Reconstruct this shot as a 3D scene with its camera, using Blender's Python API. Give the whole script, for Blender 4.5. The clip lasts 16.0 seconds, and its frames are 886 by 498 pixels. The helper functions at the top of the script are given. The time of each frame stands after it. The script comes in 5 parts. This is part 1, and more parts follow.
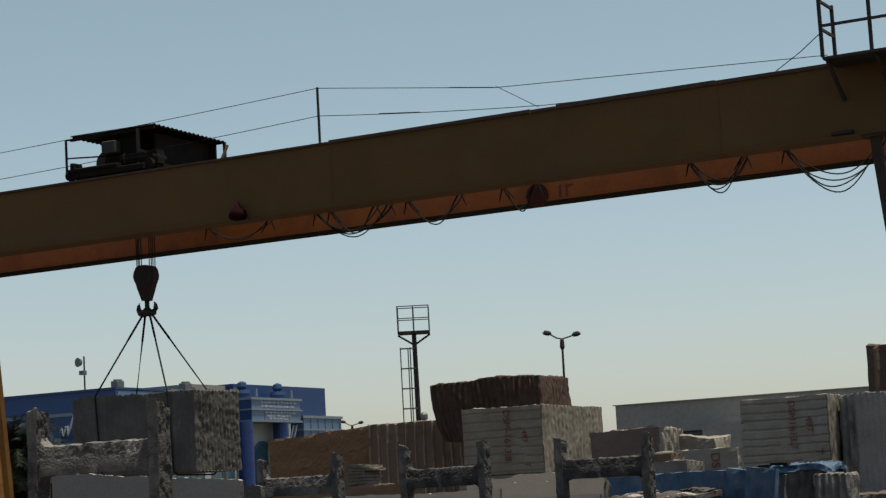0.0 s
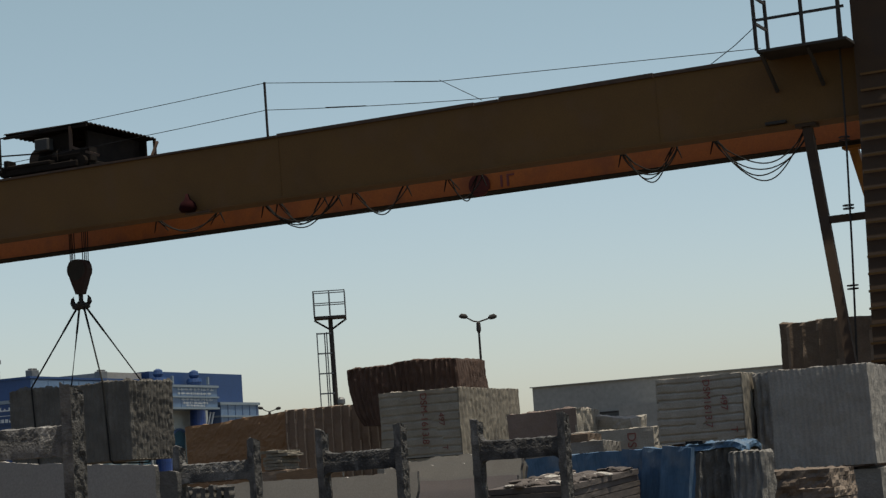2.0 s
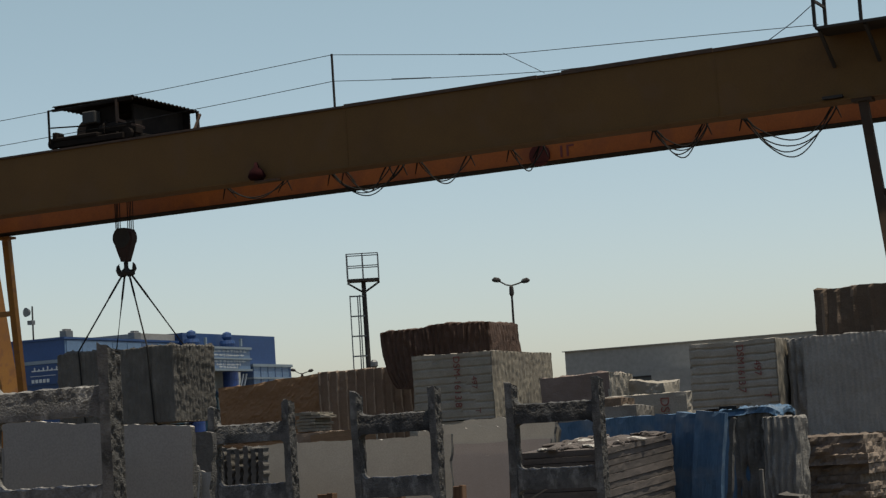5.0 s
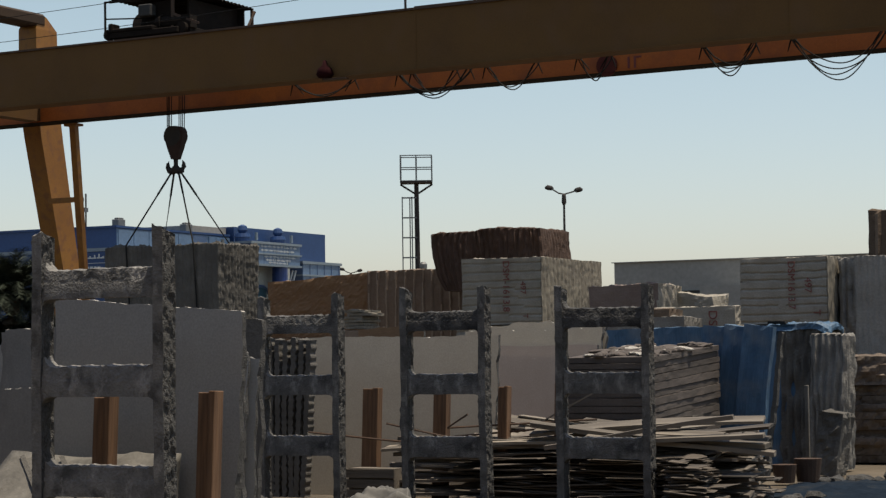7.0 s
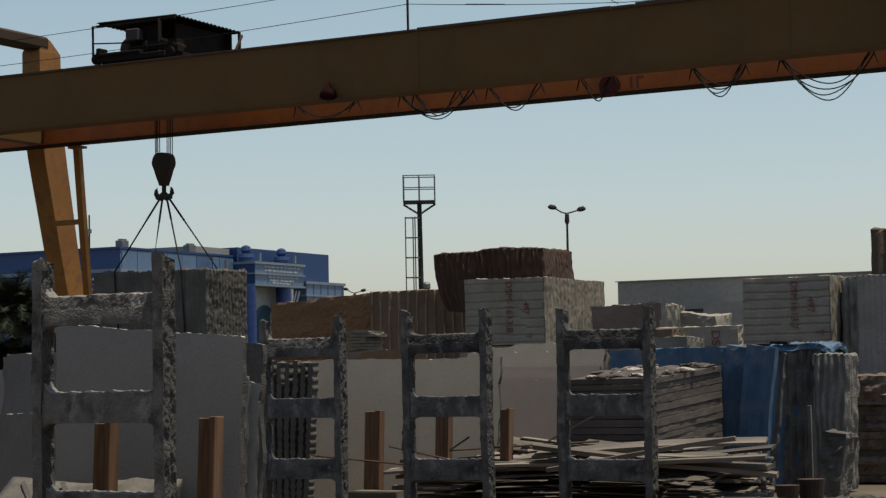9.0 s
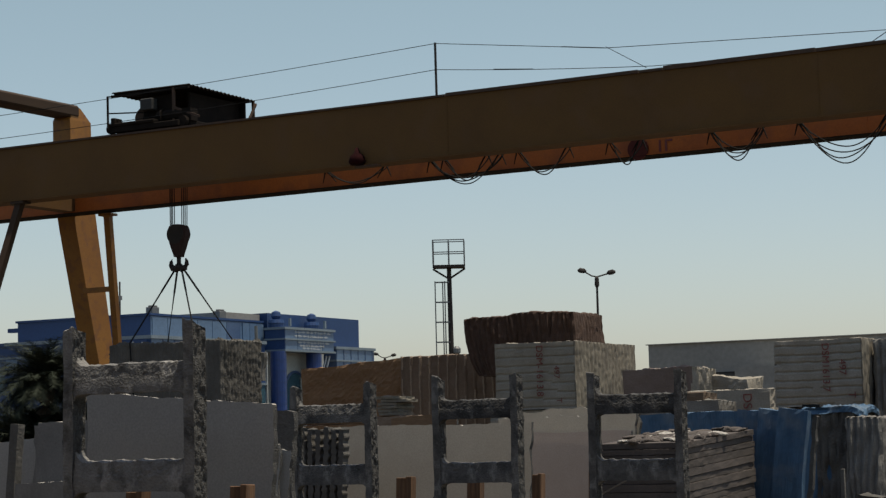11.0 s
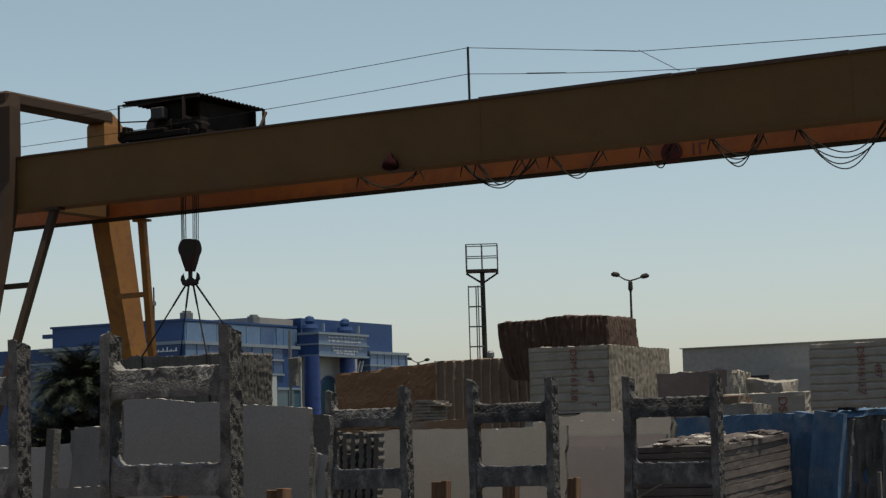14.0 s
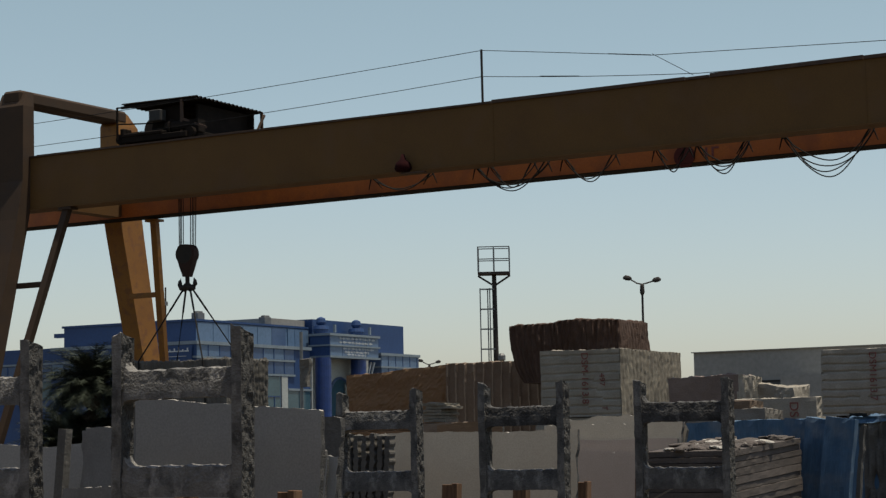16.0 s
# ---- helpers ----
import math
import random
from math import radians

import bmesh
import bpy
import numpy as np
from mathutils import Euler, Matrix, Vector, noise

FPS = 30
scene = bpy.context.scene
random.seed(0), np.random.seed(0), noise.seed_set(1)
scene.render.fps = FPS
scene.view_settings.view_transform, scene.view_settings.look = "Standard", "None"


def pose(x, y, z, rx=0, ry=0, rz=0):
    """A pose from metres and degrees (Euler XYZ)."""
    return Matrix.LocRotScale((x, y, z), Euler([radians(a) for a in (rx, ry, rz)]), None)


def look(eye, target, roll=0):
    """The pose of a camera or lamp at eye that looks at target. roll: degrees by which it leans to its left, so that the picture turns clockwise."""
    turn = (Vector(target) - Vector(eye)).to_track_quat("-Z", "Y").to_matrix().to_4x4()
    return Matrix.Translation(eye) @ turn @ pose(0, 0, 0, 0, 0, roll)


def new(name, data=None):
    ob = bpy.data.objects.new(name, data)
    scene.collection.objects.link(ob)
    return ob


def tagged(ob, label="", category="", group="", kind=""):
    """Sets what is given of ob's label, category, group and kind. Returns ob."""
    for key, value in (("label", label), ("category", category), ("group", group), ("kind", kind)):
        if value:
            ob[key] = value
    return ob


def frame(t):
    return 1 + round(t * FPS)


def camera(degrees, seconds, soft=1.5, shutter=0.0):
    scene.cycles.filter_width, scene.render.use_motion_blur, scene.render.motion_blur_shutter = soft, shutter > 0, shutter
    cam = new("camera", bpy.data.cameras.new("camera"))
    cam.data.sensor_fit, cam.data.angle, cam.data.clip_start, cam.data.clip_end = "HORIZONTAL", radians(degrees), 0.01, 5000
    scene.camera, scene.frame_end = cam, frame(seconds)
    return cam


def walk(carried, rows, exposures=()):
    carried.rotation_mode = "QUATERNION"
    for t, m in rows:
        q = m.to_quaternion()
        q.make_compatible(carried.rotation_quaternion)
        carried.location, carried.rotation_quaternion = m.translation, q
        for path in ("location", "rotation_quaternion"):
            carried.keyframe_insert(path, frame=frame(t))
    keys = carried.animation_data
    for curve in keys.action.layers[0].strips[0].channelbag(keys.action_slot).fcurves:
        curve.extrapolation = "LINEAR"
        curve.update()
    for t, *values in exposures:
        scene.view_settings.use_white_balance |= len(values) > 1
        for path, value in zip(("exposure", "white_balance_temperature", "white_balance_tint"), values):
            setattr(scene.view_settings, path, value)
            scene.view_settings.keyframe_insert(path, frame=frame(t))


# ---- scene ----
cam = camera(24.0, 16.0, soft=1.35)
PATH = [
    (0, pose(0.031, 0.014, 1.637, 97.067, 3.017, 27.684)),
    (0.5, pose(0.032, 0.014, 1.643, 97.496, 3.563, 26.944)),
    (1, pose(0.033, 0.015, 1.636, 97.415, 3.970, 26.415)),
    (1.5, pose(0.040, 0.019, 1.628, 96.982, 4.023, 25.870)),
    (2, pose(0.042, 0.021, 1.620, 96.502, 3.945, 25.462)),
    (2.5, pose(0.037, 0.018, 1.620, 96.082, 3.836, 25.533)),
    (3, pose(0.025, 0.012, 1.614, 95.685, 3.910, 26.014)),
    (3.5, pose(0.017, 0.009, 1.607, 95.405, 3.965, 26.471)),
    (5.8, pose(0.021, 0.009, 1.623, 95.536, 2.980, 26.168)),
    (6, pose(0.016, 0.008, 1.605, 95.138, 2.651, 26.375)),
    (6.5, pose(-0.005, -0.000, 1.566, 93.965, 1.736, 27.066)),
    (7, pose(-0.006, -0.000, 1.553, 93.011, 0.799, 27.542)),
    (7.5, pose(-0.010, -0.003, 1.552, 92.386, 0.201, 27.865)),
    (8, pose(-0.012, -0.003, 1.543, 92.236, 0.100, 28.023)),
    (8.5, pose(0.001, 0.002, 1.568, 92.765, 0.572, 27.857)),
    (9, pose(0.020, 0.011, 1.589, 93.535, 1.065, 27.664)),
    (11.5, pose(0.016, 0.008, 1.604, 95.577, 1.685, 28.887)),
    (12, pose(0.006, 0.003, 1.605, 95.663, 1.662, 29.454)),
    (12.5, pose(0.002, 0.001, 1.602, 95.648, 1.449, 29.594)),
    (13, pose(-0.000, -0.000, 1.599, 95.574, 1.443, 29.522)),
    (13.5, pose(-0.003, -0.001, 1.595, 95.520, 1.516, 29.428)),
    (14, pose(0.003, 0.002, 1.595, 95.466, 1.561, 29.429)),
    (14.5, pose(-0.000, -0.000, 1.601, 95.431, 1.599, 29.547)),
    (15, pose(-0.003, -0.001, 1.601, 95.519, 1.585, 29.486)),
    (15.5, pose(0.002, 0.001, 1.605, 95.638, 1.459, 29.375)),
    (16, pose(-0.001, -0.001, 1.604, 95.528, 1.113, 29.713)),
]
EXPOSURES = [
    (0, 0.13, 6900, 7), (3.5, 0.20, 6900, 7), (5.8, 0.2, 6900, 7), (6.5, 0.30, 6900, 8.5), (7.0, 0.37, 6970, 9.5), (8.2, 0.35, 6970, 10),
    (9.0, 0.16, 6900, 8), (11.3, 0.14, 6900, 7.5), (16, 0.14, 6900, 7.5),
]
walk(cam, PATH, EXPOSURES)

# ---- sky and sun ----
SUN_TO = Vector((0.22, 0.07, 0.97)).normalized()
world = bpy.data.worlds.new("sky")
scene.world = world
world.use_nodes = True
wn = world.node_tree.nodes
wl = world.node_tree.links
sky = wn.new("ShaderNodeTexSky")
sky.sky_type = "NISHITA"
sky.sun_disc = False
sky.sun_elevation = math.asin(SUN_TO.z)
sky.sun_rotation = math.atan2(SUN_TO.x, SUN_TO.y)
sky.air_density, sky.dust_density, sky.ozone_density = 1.0, 1.15, 0.6
bg = wn["Background"]
bg.inputs["Strength"].default_value = 0.117
# dust haze: greyer towards the horizon, less violet higher up
co = wn.new("ShaderNodeTexCoord")
sep = wn.new("ShaderNodeSeparateXYZ")
wl.new(co.outputs["Generated"], sep.inputs[0])
haze = wn.new("ShaderNodeValToRGB")
haze.color_ramp.elements[0].position, haze.color_ramp.elements[1].position = 0.0, 0.26
haze.color_ramp.elements[0].color, haze.color_ramp.elements[1].color = (0.908, 0.885, 0.995, 1), (1.03, 1.0, 0.835, 1)
haze.color_ramp.elements.new(0.6).color = (0.86, 0.84, 0.86, 1)
wl.new(sep.outputs[2], haze.inputs[0])
tint = wn.new("ShaderNodeMix")
tint.data_type, tint.blend_type = "RGBA", "MULTIPLY"
tint.inputs[0].default_value = 1.0
wl.new(sky.outputs[0], tint.inputs[6])
wl.new(haze.outputs[0], tint.inputs[7])
wl.new(tint.outputs[2], bg.inputs[0])
sun_data = bpy.data.lights.new("sun", "SUN")
sun_data.energy, sun_data.angle, sun_data.color = 3.9, radians(0.6), (1.0, 0.92, 0.80)
sun = new("sun", sun_data)
sun.matrix_world = look(SUN_TO * 60, (0, 0, 0))


# ---- materials ----
TONE = 0.72    # scales every base colour down, so the yard renders dark against the sky


def mat(name, c1, c2, scale=3.0, rough=0.85, bump=0.3, fine=40.0, metal=0.0, streak=None, stain=None, per_object=0.0, patch=None):
    """Two colours mixed by broad noise, fine grain on top, relief by the grain; streak stretches the pattern, stain adds blotches."""
    c1, c2 = [v * TONE for v in c1], [v * TONE for v in c2]
    m = bpy.data.materials.new(name)
    m.use_nodes = True
    n, l = m.node_tree.nodes, m.node_tree.links
    b = n["Principled BSDF"]
    b.inputs["Roughness"].default_value = rough
    b.inputs["Metallic"].default_value = metal
    co = n.new("ShaderNodeTexCoord")
    mp = n.new("ShaderNodeMapping")
    mp.inputs["Scale"].default_value = streak or (1, 1, 1)
    l.new(co.outputs["Object"], mp.inputs[0])
    big = n.new("ShaderNodeTexNoise")
    big.inputs["Scale"].default_value, big.inputs["Detail"].default_value, big.inputs["Roughness"].default_value = scale, 6, 0.65
    l.new(mp.outputs[0], big.inputs["Vector"])
    ramp = n.new("ShaderNodeValToRGB")
    ramp.color_ramp.elements[0].position, ramp.color_ramp.elements[1].position = 0.32, 0.68
    ramp.color_ramp.elements[0].color, ramp.color_ramp.elements[1].color = (*c1, 1), (*c2, 1)
    l.new(big.outputs[0], ramp.inputs[0])
    grain = n.new("ShaderNodeTexNoise")
    grain.inputs["Scale"].default_value, grain.inputs["Detail"].default_value = fine, 5
    l.new(mp.outputs[0], grain.inputs["Vector"])
    gr = n.new("ShaderNodeMapRange")
    gr.inputs["To Min"].default_value, gr.inputs["To Max"].default_value = 0.72, 1.28
    l.new(grain.outputs[0], gr.inputs[0])
    mul = n.new("ShaderNodeMix")
    mul.data_type, mul.blend_type = "RGBA", "MULTIPLY"
    mul.inputs[0].default_value = 1.0
    l.new(ramp.outputs[0], mul.inputs[6])
    l.new(gr.outputs[0], mul.inputs[7])
    last = mul.outputs[2]
    if stain:
        col, size, amount = stain
        sn = n.new("ShaderNodeTexNoise")
        sn.inputs["Scale"].default_value, sn.inputs["Detail"].default_value = size, 8
        l.new(co.outputs["Object"], sn.inputs["Vector"])
        sr = n.new("ShaderNodeMapRange")
        sr.inputs["From Min"].default_value, sr.inputs["From Max"].default_value = 0.52, 0.66
        sr.inputs["To Max"].default_value = amount
        l.new(sn.outputs[0], sr.inputs[0])
        mx = n.new("ShaderNodeMix")
        mx.data_type = "RGBA"
        l.new(sr.outputs[0], mx.inputs[0])
        l.new(last, mx.inputs[6])
        mx.inputs[7].default_value = (*col, 1)
        last = mx.outputs[2]
    if patch:
        col, size, amount = patch
        pn = n.new("ShaderNodeTexNoise")
        pn.inputs["Scale"].default_value, pn.inputs["Detail"].default_value, pn.inputs["Roughness"].default_value = size, 9, 0.7
        pm2 = n.new("ShaderNodeMapping")
        pm2.inputs["Location"].default_value, pm2.inputs["Scale"].default_value = (3.1, 7.7, 1.3), (1.0, 1.0, 0.55)
        l.new(co.outputs["Object"], pm2.inputs[0])
        l.new(pm2.outputs[0], pn.inputs["Vector"])
        pr2 = n.new("ShaderNodeMapRange")
        pr2.inputs["From Min"].default_value, pr2.inputs["From Max"].default_value = 0.54, 0.64
        pr2.inputs["To Max"].default_value = amount
        l.new(pn.outputs[0], pr2.inputs[0])
        px2 = n.new("ShaderNodeMix")
        px2.data_type = "RGBA"
        l.new(pr2.outputs[0], px2.inputs[0])
        l.new(last, px2.inputs[6])
        px2.inputs[7].default_value = (*col, 1)
        last = px2.outputs[2]
    if per_object:
        oi = n.new("ShaderNodeObjectInfo")
        pr = n.new("ShaderNodeMapRange")
        pr.inputs["To Min"].default_value, pr.inputs["To Max"].default_value = 1 - per_object, 1 + per_object
        l.new(oi.outputs["Random"], pr.inputs[0])
        pm = n.new("ShaderNodeMix")
        pm.data_type, pm.blend_type = "RGBA", "MULTIPLY"
        pm.inputs[0].default_value = 1.0
        l.new(last, pm.inputs[6])
        l.new(pr.outputs[0], pm.inputs[7])
        last = pm.outputs[2]
    l.new(last, b.inputs["Base Color"])
    if bump:
        bp = n.new("ShaderNodeBump")
        bp.inputs["Strength"].default_value, bp.inputs["Distance"].default_value = bump, 0.02
        l.new(grain.outputs[0], bp.inputs["Height"])
        l.new(bp.outputs[0], b.inputs["Normal"])
    return m


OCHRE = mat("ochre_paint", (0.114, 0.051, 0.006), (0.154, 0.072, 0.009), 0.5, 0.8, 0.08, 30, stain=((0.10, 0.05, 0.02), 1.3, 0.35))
# girder paint with light bounced off the ground put in as brighter orange
ORANGELIT = mat("bounce_lit_orange_paint", (0.50, 0.13, 0.018), (0.62, 0.175, 0.024), 0.6, 0.55, 0.08, 30, stain=((0.20, 0.06, 0.02), 1.6, 0.5), patch=((0.30, 0.08, 0.02), 0.9, 0.5))
# darker copy of the leg paint, with the near side's shade in its colour
SHADEDLEG = mat("shaded_stained_leg_paint", (0.036, 0.017, 0.005), (0.060, 0.028, 0.008), 0.8, 0.85, 0.1, 30, stain=((0.028, 0.015, 0.008), 1.5, 0.6))
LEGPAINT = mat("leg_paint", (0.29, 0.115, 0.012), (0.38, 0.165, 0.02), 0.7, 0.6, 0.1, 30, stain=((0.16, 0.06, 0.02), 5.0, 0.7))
DARKSTEEL = mat("dark_steel", (0.020, 0.017, 0.015), (0.042, 0.032, 0.026), 3, 0.8, 0.2, 50)
BLACKSTEEL = mat("black_steel", (0.010, 0.0075, 0.006), (0.022, 0.016, 0.012), 3, 0.95, 0.2, 50)
BLACKSTEEL.node_tree.nodes["Principled BSDF"].inputs["Specular IOR Level"].default_value = 0.15
# rust brown, which also paints the rail's shadow on the girders' top flanges
RUSTSHADOW = mat("rust_and_shadow_steel", (0.06, 0.035, 0.022), (0.11, 0.06, 0.035), 4, 0.75, 0.3, 50, metal=0.2)
REDPAINT = mat("red_paint", (0.020, 0.003, 0.004), (0.030, 0.005, 0.006), 5, 0.95, 0.1)
DULLRED = mat("dull_red_paint", (0.09, 0.016, 0.012), (0.13, 0.026, 0.016), 5, 0.95, 0.1)
REDPAINT.node_tree.nodes["Principled BSDF"].inputs["Specular IOR Level"].default_value = 0.1
HOOKPAINT = mat("grimy_red_brown_paint", (0.030, 0.014, 0.011), (0.055, 0.024, 0.018), 4, 0.85, 0.2, 40)
REDMARK = mat("red_marking_paint", (0.22, 0.06, 0.05), (0.30, 0.10, 0.08), 9, 0.8, 0.1)
CABLE = mat("black_cable", (0.004, 0.004, 0.004), (0.009, 0.009, 0.008), 8, 0.95, 0.0)
GALV = mat("galvanised_steel", (0.16, 0.165, 0.165), (0.24, 0.245, 0.245), 4, 0.5, 0.1, 40, metal=0.4)
CONCRETE = mat("weathered_concrete", (0.14, 0.135, 0.125), (0.31, 0.298, 0.275), 4.5, 0.92, 0.7, 60, stain=((0.035, 0.034, 0.031), 5.0, 0.8), patch=((0.33, 0.318, 0.293), 7.0, 0.7))
OLDCON = mat("dark_weathered_concrete", (0.07, 0.068, 0.064), (0.19, 0.184, 0.172), 4.5, 0.92, 0.8, 60, stain=((0.018, 0.0175, 0.017), 4.0, 0.9), patch=((0.24, 0.235, 0.22), 8.0, 0.6))
STAINEDCON = mat("black_stained_concrete", (0.022, 0.0215, 0.021), (0.10, 0.097, 0.092), 4.0, 0.92, 0.7, 45, stain=((0.006, 0.006, 0.006), 3.0, 0.95), patch=((0.20, 0.195, 0.185), 6.0, 0.45))
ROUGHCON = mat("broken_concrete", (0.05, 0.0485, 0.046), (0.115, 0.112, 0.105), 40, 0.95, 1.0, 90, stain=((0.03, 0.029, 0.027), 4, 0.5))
GREYSLAB = mat("grey_sawn_stone", (0.385, 0.370, 0.336), (0.45, 0.433, 0.392), 1.4, 0.85, 0.04, 70, patch=((0.32, 0.303, 0.268), 1.1, 0.35))
DARKSLAB = mat("dull_grey_sawn_stone", (0.21, 0.203, 0.188), (0.27, 0.26, 0.24), 1.6, 0.9, 0.1, 50, patch=((0.13, 0.125, 0.115), 2.2, 0.5))
BEIGESLAB = mat("beige_sawn_stone", (0.54, 0.462, 0.352), (0.63, 0.545, 0.425), 1.2, 0.85, 0.04, 70, stain=((0.32, 0.265, 0.2), 1.0, 0.5), patch=((0.42, 0.352, 0.265), 0.8, 0.4))
PINKSLAB = mat("pinkish_sawn_stone", (0.46, 0.365, 0.295), (0.54, 0.435, 0.36), 1.2, 0.85, 0.04, 70)
EDGESTONE = mat("broken_stone_edge", (0.42, 0.39, 0.34), (0.62, 0.59, 0.53), 14, 0.95, 0.8, 40)
WHITEBLOCK = mat("cream_quarry_stone", (0.3312, 0.2990, 0.2438), (0.4416, 0.4048, 0.3404), 1.6, 0.9, 0.5, 35, stain=((0.22, 0.19, 0.15), 1.8, 0.5))
DULLCREAM = mat("dull_cream_stone", (0.185, 0.163, 0.128), (0.30, 0.268, 0.21), 2.4, 0.92, 0.6, 30, streak=(1, 1, 0.3), stain=((0.10, 0.09, 0.075), 2.0, 0.6))
BROWNBLOCK = mat("reddish_brown_quarry_stone", (0.076, 0.044, 0.031), (0.125, 0.074, 0.052), 1.5, 0.9, 0.6, 30, stain=((0.045, 0.026, 0.019), 1.4, 0.6))
TANBLOCK = mat("tan_quarry_stone", (0.25, 0.145, 0.075), (0.34, 0.21, 0.115), 1.0, 0.9, 0.4, 30, streak=(0.5, 0.5, 2.2))
STRIPED = mat("brown_drilled_stone", (0.19, 0.135, 0.095), (0.28, 0.205, 0.148), 1.5, 0.9, 0.5, 30)
GREYBLOCK = mat("grey_quarry_stone", (0.20, 0.19, 0.17), (0.31, 0.295, 0.265), 1.8, 0.92, 0.6, 30, stain=((0.11, 0.10, 0.09), 1.5, 0.6))
RIDGEBLOCK = mat("pale_grey_quarry_stone", (0.2850, 0.2660, 0.2375), (0.3800, 0.3610, 0.3230), 1.5, 0.92, 0.5, 30)
DARKBLOCK = mat("dark_brown_quarry_stone", (0.1063, 0.0750, 0.0525), (0.1750, 0.1250, 0.0875), 1.8, 0.92, 0.6, 30)
HOISTED = mat("dark_grey_quarry_stone", (0.0968, 0.0902, 0.0792), (0.1705, 0.1595, 0.1408), 1.6, 0.92, 0.6, 30, stain=((0.07, 0.065, 0.058), 1.2, 0.6))
LAYERSTONE = mat("brown_layered_stone", (0.14, 0.105, 0.078), (0.23, 0.18, 0.138), 2.2, 0.92, 0.5, 30, per_object=0.25)
PURPLE = mat("brown_pink_slab_stone", (0.095, 0.078, 0.067), (0.14, 0.117, 0.103), 1.6, 0.9, 0.5, 40, per_object=0.22, patch=((0.06, 0.05, 0.043), 2.5, 0.5))
MAUVE = mat("mauve_quarry_stone", (0.175, 0.128, 0.108), (0.235, 0.176, 0.15), 1.4, 0.9, 0.4, 40)
DARKBLUE = mat("dark_blue_sheeting", (0.006, 0.013, 0.024), (0.015, 0.027, 0.043), 2.0, 0.95, 0.8, 14, stain=((0.03, 0.03, 0.03), 2.2, 0.5))
DARKBLUE.node_tree.nodes["Principled BSDF"].inputs["Specular IOR Level"].default_value = 0.1
PALESCAR = mat("pale_drill_scar", (0.36, 0.28, 0.205), (0.46, 0.365, 0.275), 3.0, 0.95, 0.4, 30)
BLUETARP = mat("blue_sheeting", (0.045, 0.118, 0.21), (0.092, 0.185, 0.295), 2.0, 0.75, 0.5, 18, streak=(2.5, 2.5, 0.4), stain=((0.17, 0.19, 0.205), 2.0, 0.5), patch=((0.028, 0.065, 0.125), 2.5, 0.5))
GREYTARP = mat("dusty_grey_tarpaulin", (0.10, 0.094, 0.082), (0.24, 0.224, 0.194), 2.2, 0.8, 0.3, 25, stain=((0.06, 0.055, 0.047), 3.0, 0.5))
DARKTARP = mat("dark_dusty_tarpaulin", (0.075, 0.07, 0.061), (0.20, 0.187, 0.162), 1.6, 0.75, 0.15, 25)
TIMBER = mat("sawn_timber", (0.12, 0.06, 0.028), (0.29, 0.158, 0.08), 16.0, 0.85, 0.5, 60, streak=(1, 1, 0.06), per_object=0.25)
PLANK = mat("weathered_plank", (0.095, 0.08, 0.065), (0.30, 0.26, 0.208), 3.0, 0.88, 0.4, 30, streak=(0.12, 1, 1), per_object=0.55)
DARKPLANK = mat("dark_plank", (0.075, 0.064, 0.054), (0.20, 0.168, 0.135), 3.0, 0.9, 0.4, 30, streak=(0.12, 1, 1), per_object=0.6)
SCRAPS = mat("dark_board_scraps", (0.05, 0.042, 0.034), (0.17, 0.135, 0.10), 9.0, 0.9, 0.4, 30, streak=(0.2, 1, 1))
SAND = mat("sandy_ground", (0.0975, 0.0780, 0.0559), (0.1625, 0.1339, 0.0988), 0.35, 0.97, 0.8, 6, stain=((0.15, 0.124, 0.094), 0.5, 0.6))
SAND.node_tree.nodes["Principled BSDF"].inputs["Specular IOR Level"].default_value = 0.15
BLUEWALL = mat("blue_cladding", (0.012, 0.052, 0.17), (0.020, 0.070, 0.21), 0.4, 0.55, 0.03, 6)
LIGHTBLUE = mat("pale_blue_cladding", (0.1100, 0.1925, 0.3190), (0.1375, 0.2255, 0.3630), 0.4, 0.4, 0.03, 6)
MIDBLUE = mat("mid_blue_cladding", (0.05, 0.10, 0.215), (0.07, 0.13, 0.26), 0.4, 0.35, 0.03, 6)
COBALT = mat("cobalt_tile", (0.012, 0.045, 0.20), (0.02, 0.065, 0.26), 0.8, 0.35, 0.03, 6)
TEALGLASS = mat("teal_window_glass", (0.05, 0.115, 0.15), (0.075, 0.15, 0.19), 0.4, 0.12, 0.0, 6)
TRIM = mat("pale_trim", (0.20, 0.26, 0.31), (0.27, 0.33, 0.38), 0.6, 0.6, 0.05, 8)
PALEWALL = mat("pale_rendered_wall", (0.4620, 0.4950, 0.4840), (0.5500, 0.5830, 0.5610), 0.5, 0.85, 0.1, 8)
WHITEPAINT = mat("white_lettering", (0.62, 0.66, 0.68), (0.7, 0.74, 0.76), 2, 0.6, 0.0)
HALLWALL = mat("grey_sheet_cladding", (0.3060, 0.2932, 0.2677), (0.3655, 0.3527, 0.3230), 0.3, 0.7, 0.05, 5)
HALLDARK = mat("dark_glazing", (0.035, 0.04, 0.045), (0.05, 0.055, 0.06), 0.5, 0.3, 0.0)
PALMGREEN = mat("dusty_palm_leaf", (0.034, 0.044, 0.031), (0.075, 0.087, 0.063), 3, 0.8, 0.1, per_object=0.2)
PALMGREEN.node_tree.nodes["Principled BSDF"].inputs["Specular IOR Level"].default_value = 0.1
BARK = mat("palm_bark", (0.09, 0.065, 0.045), (0.15, 0.11, 0.08), 6, 0.95, 0.8)
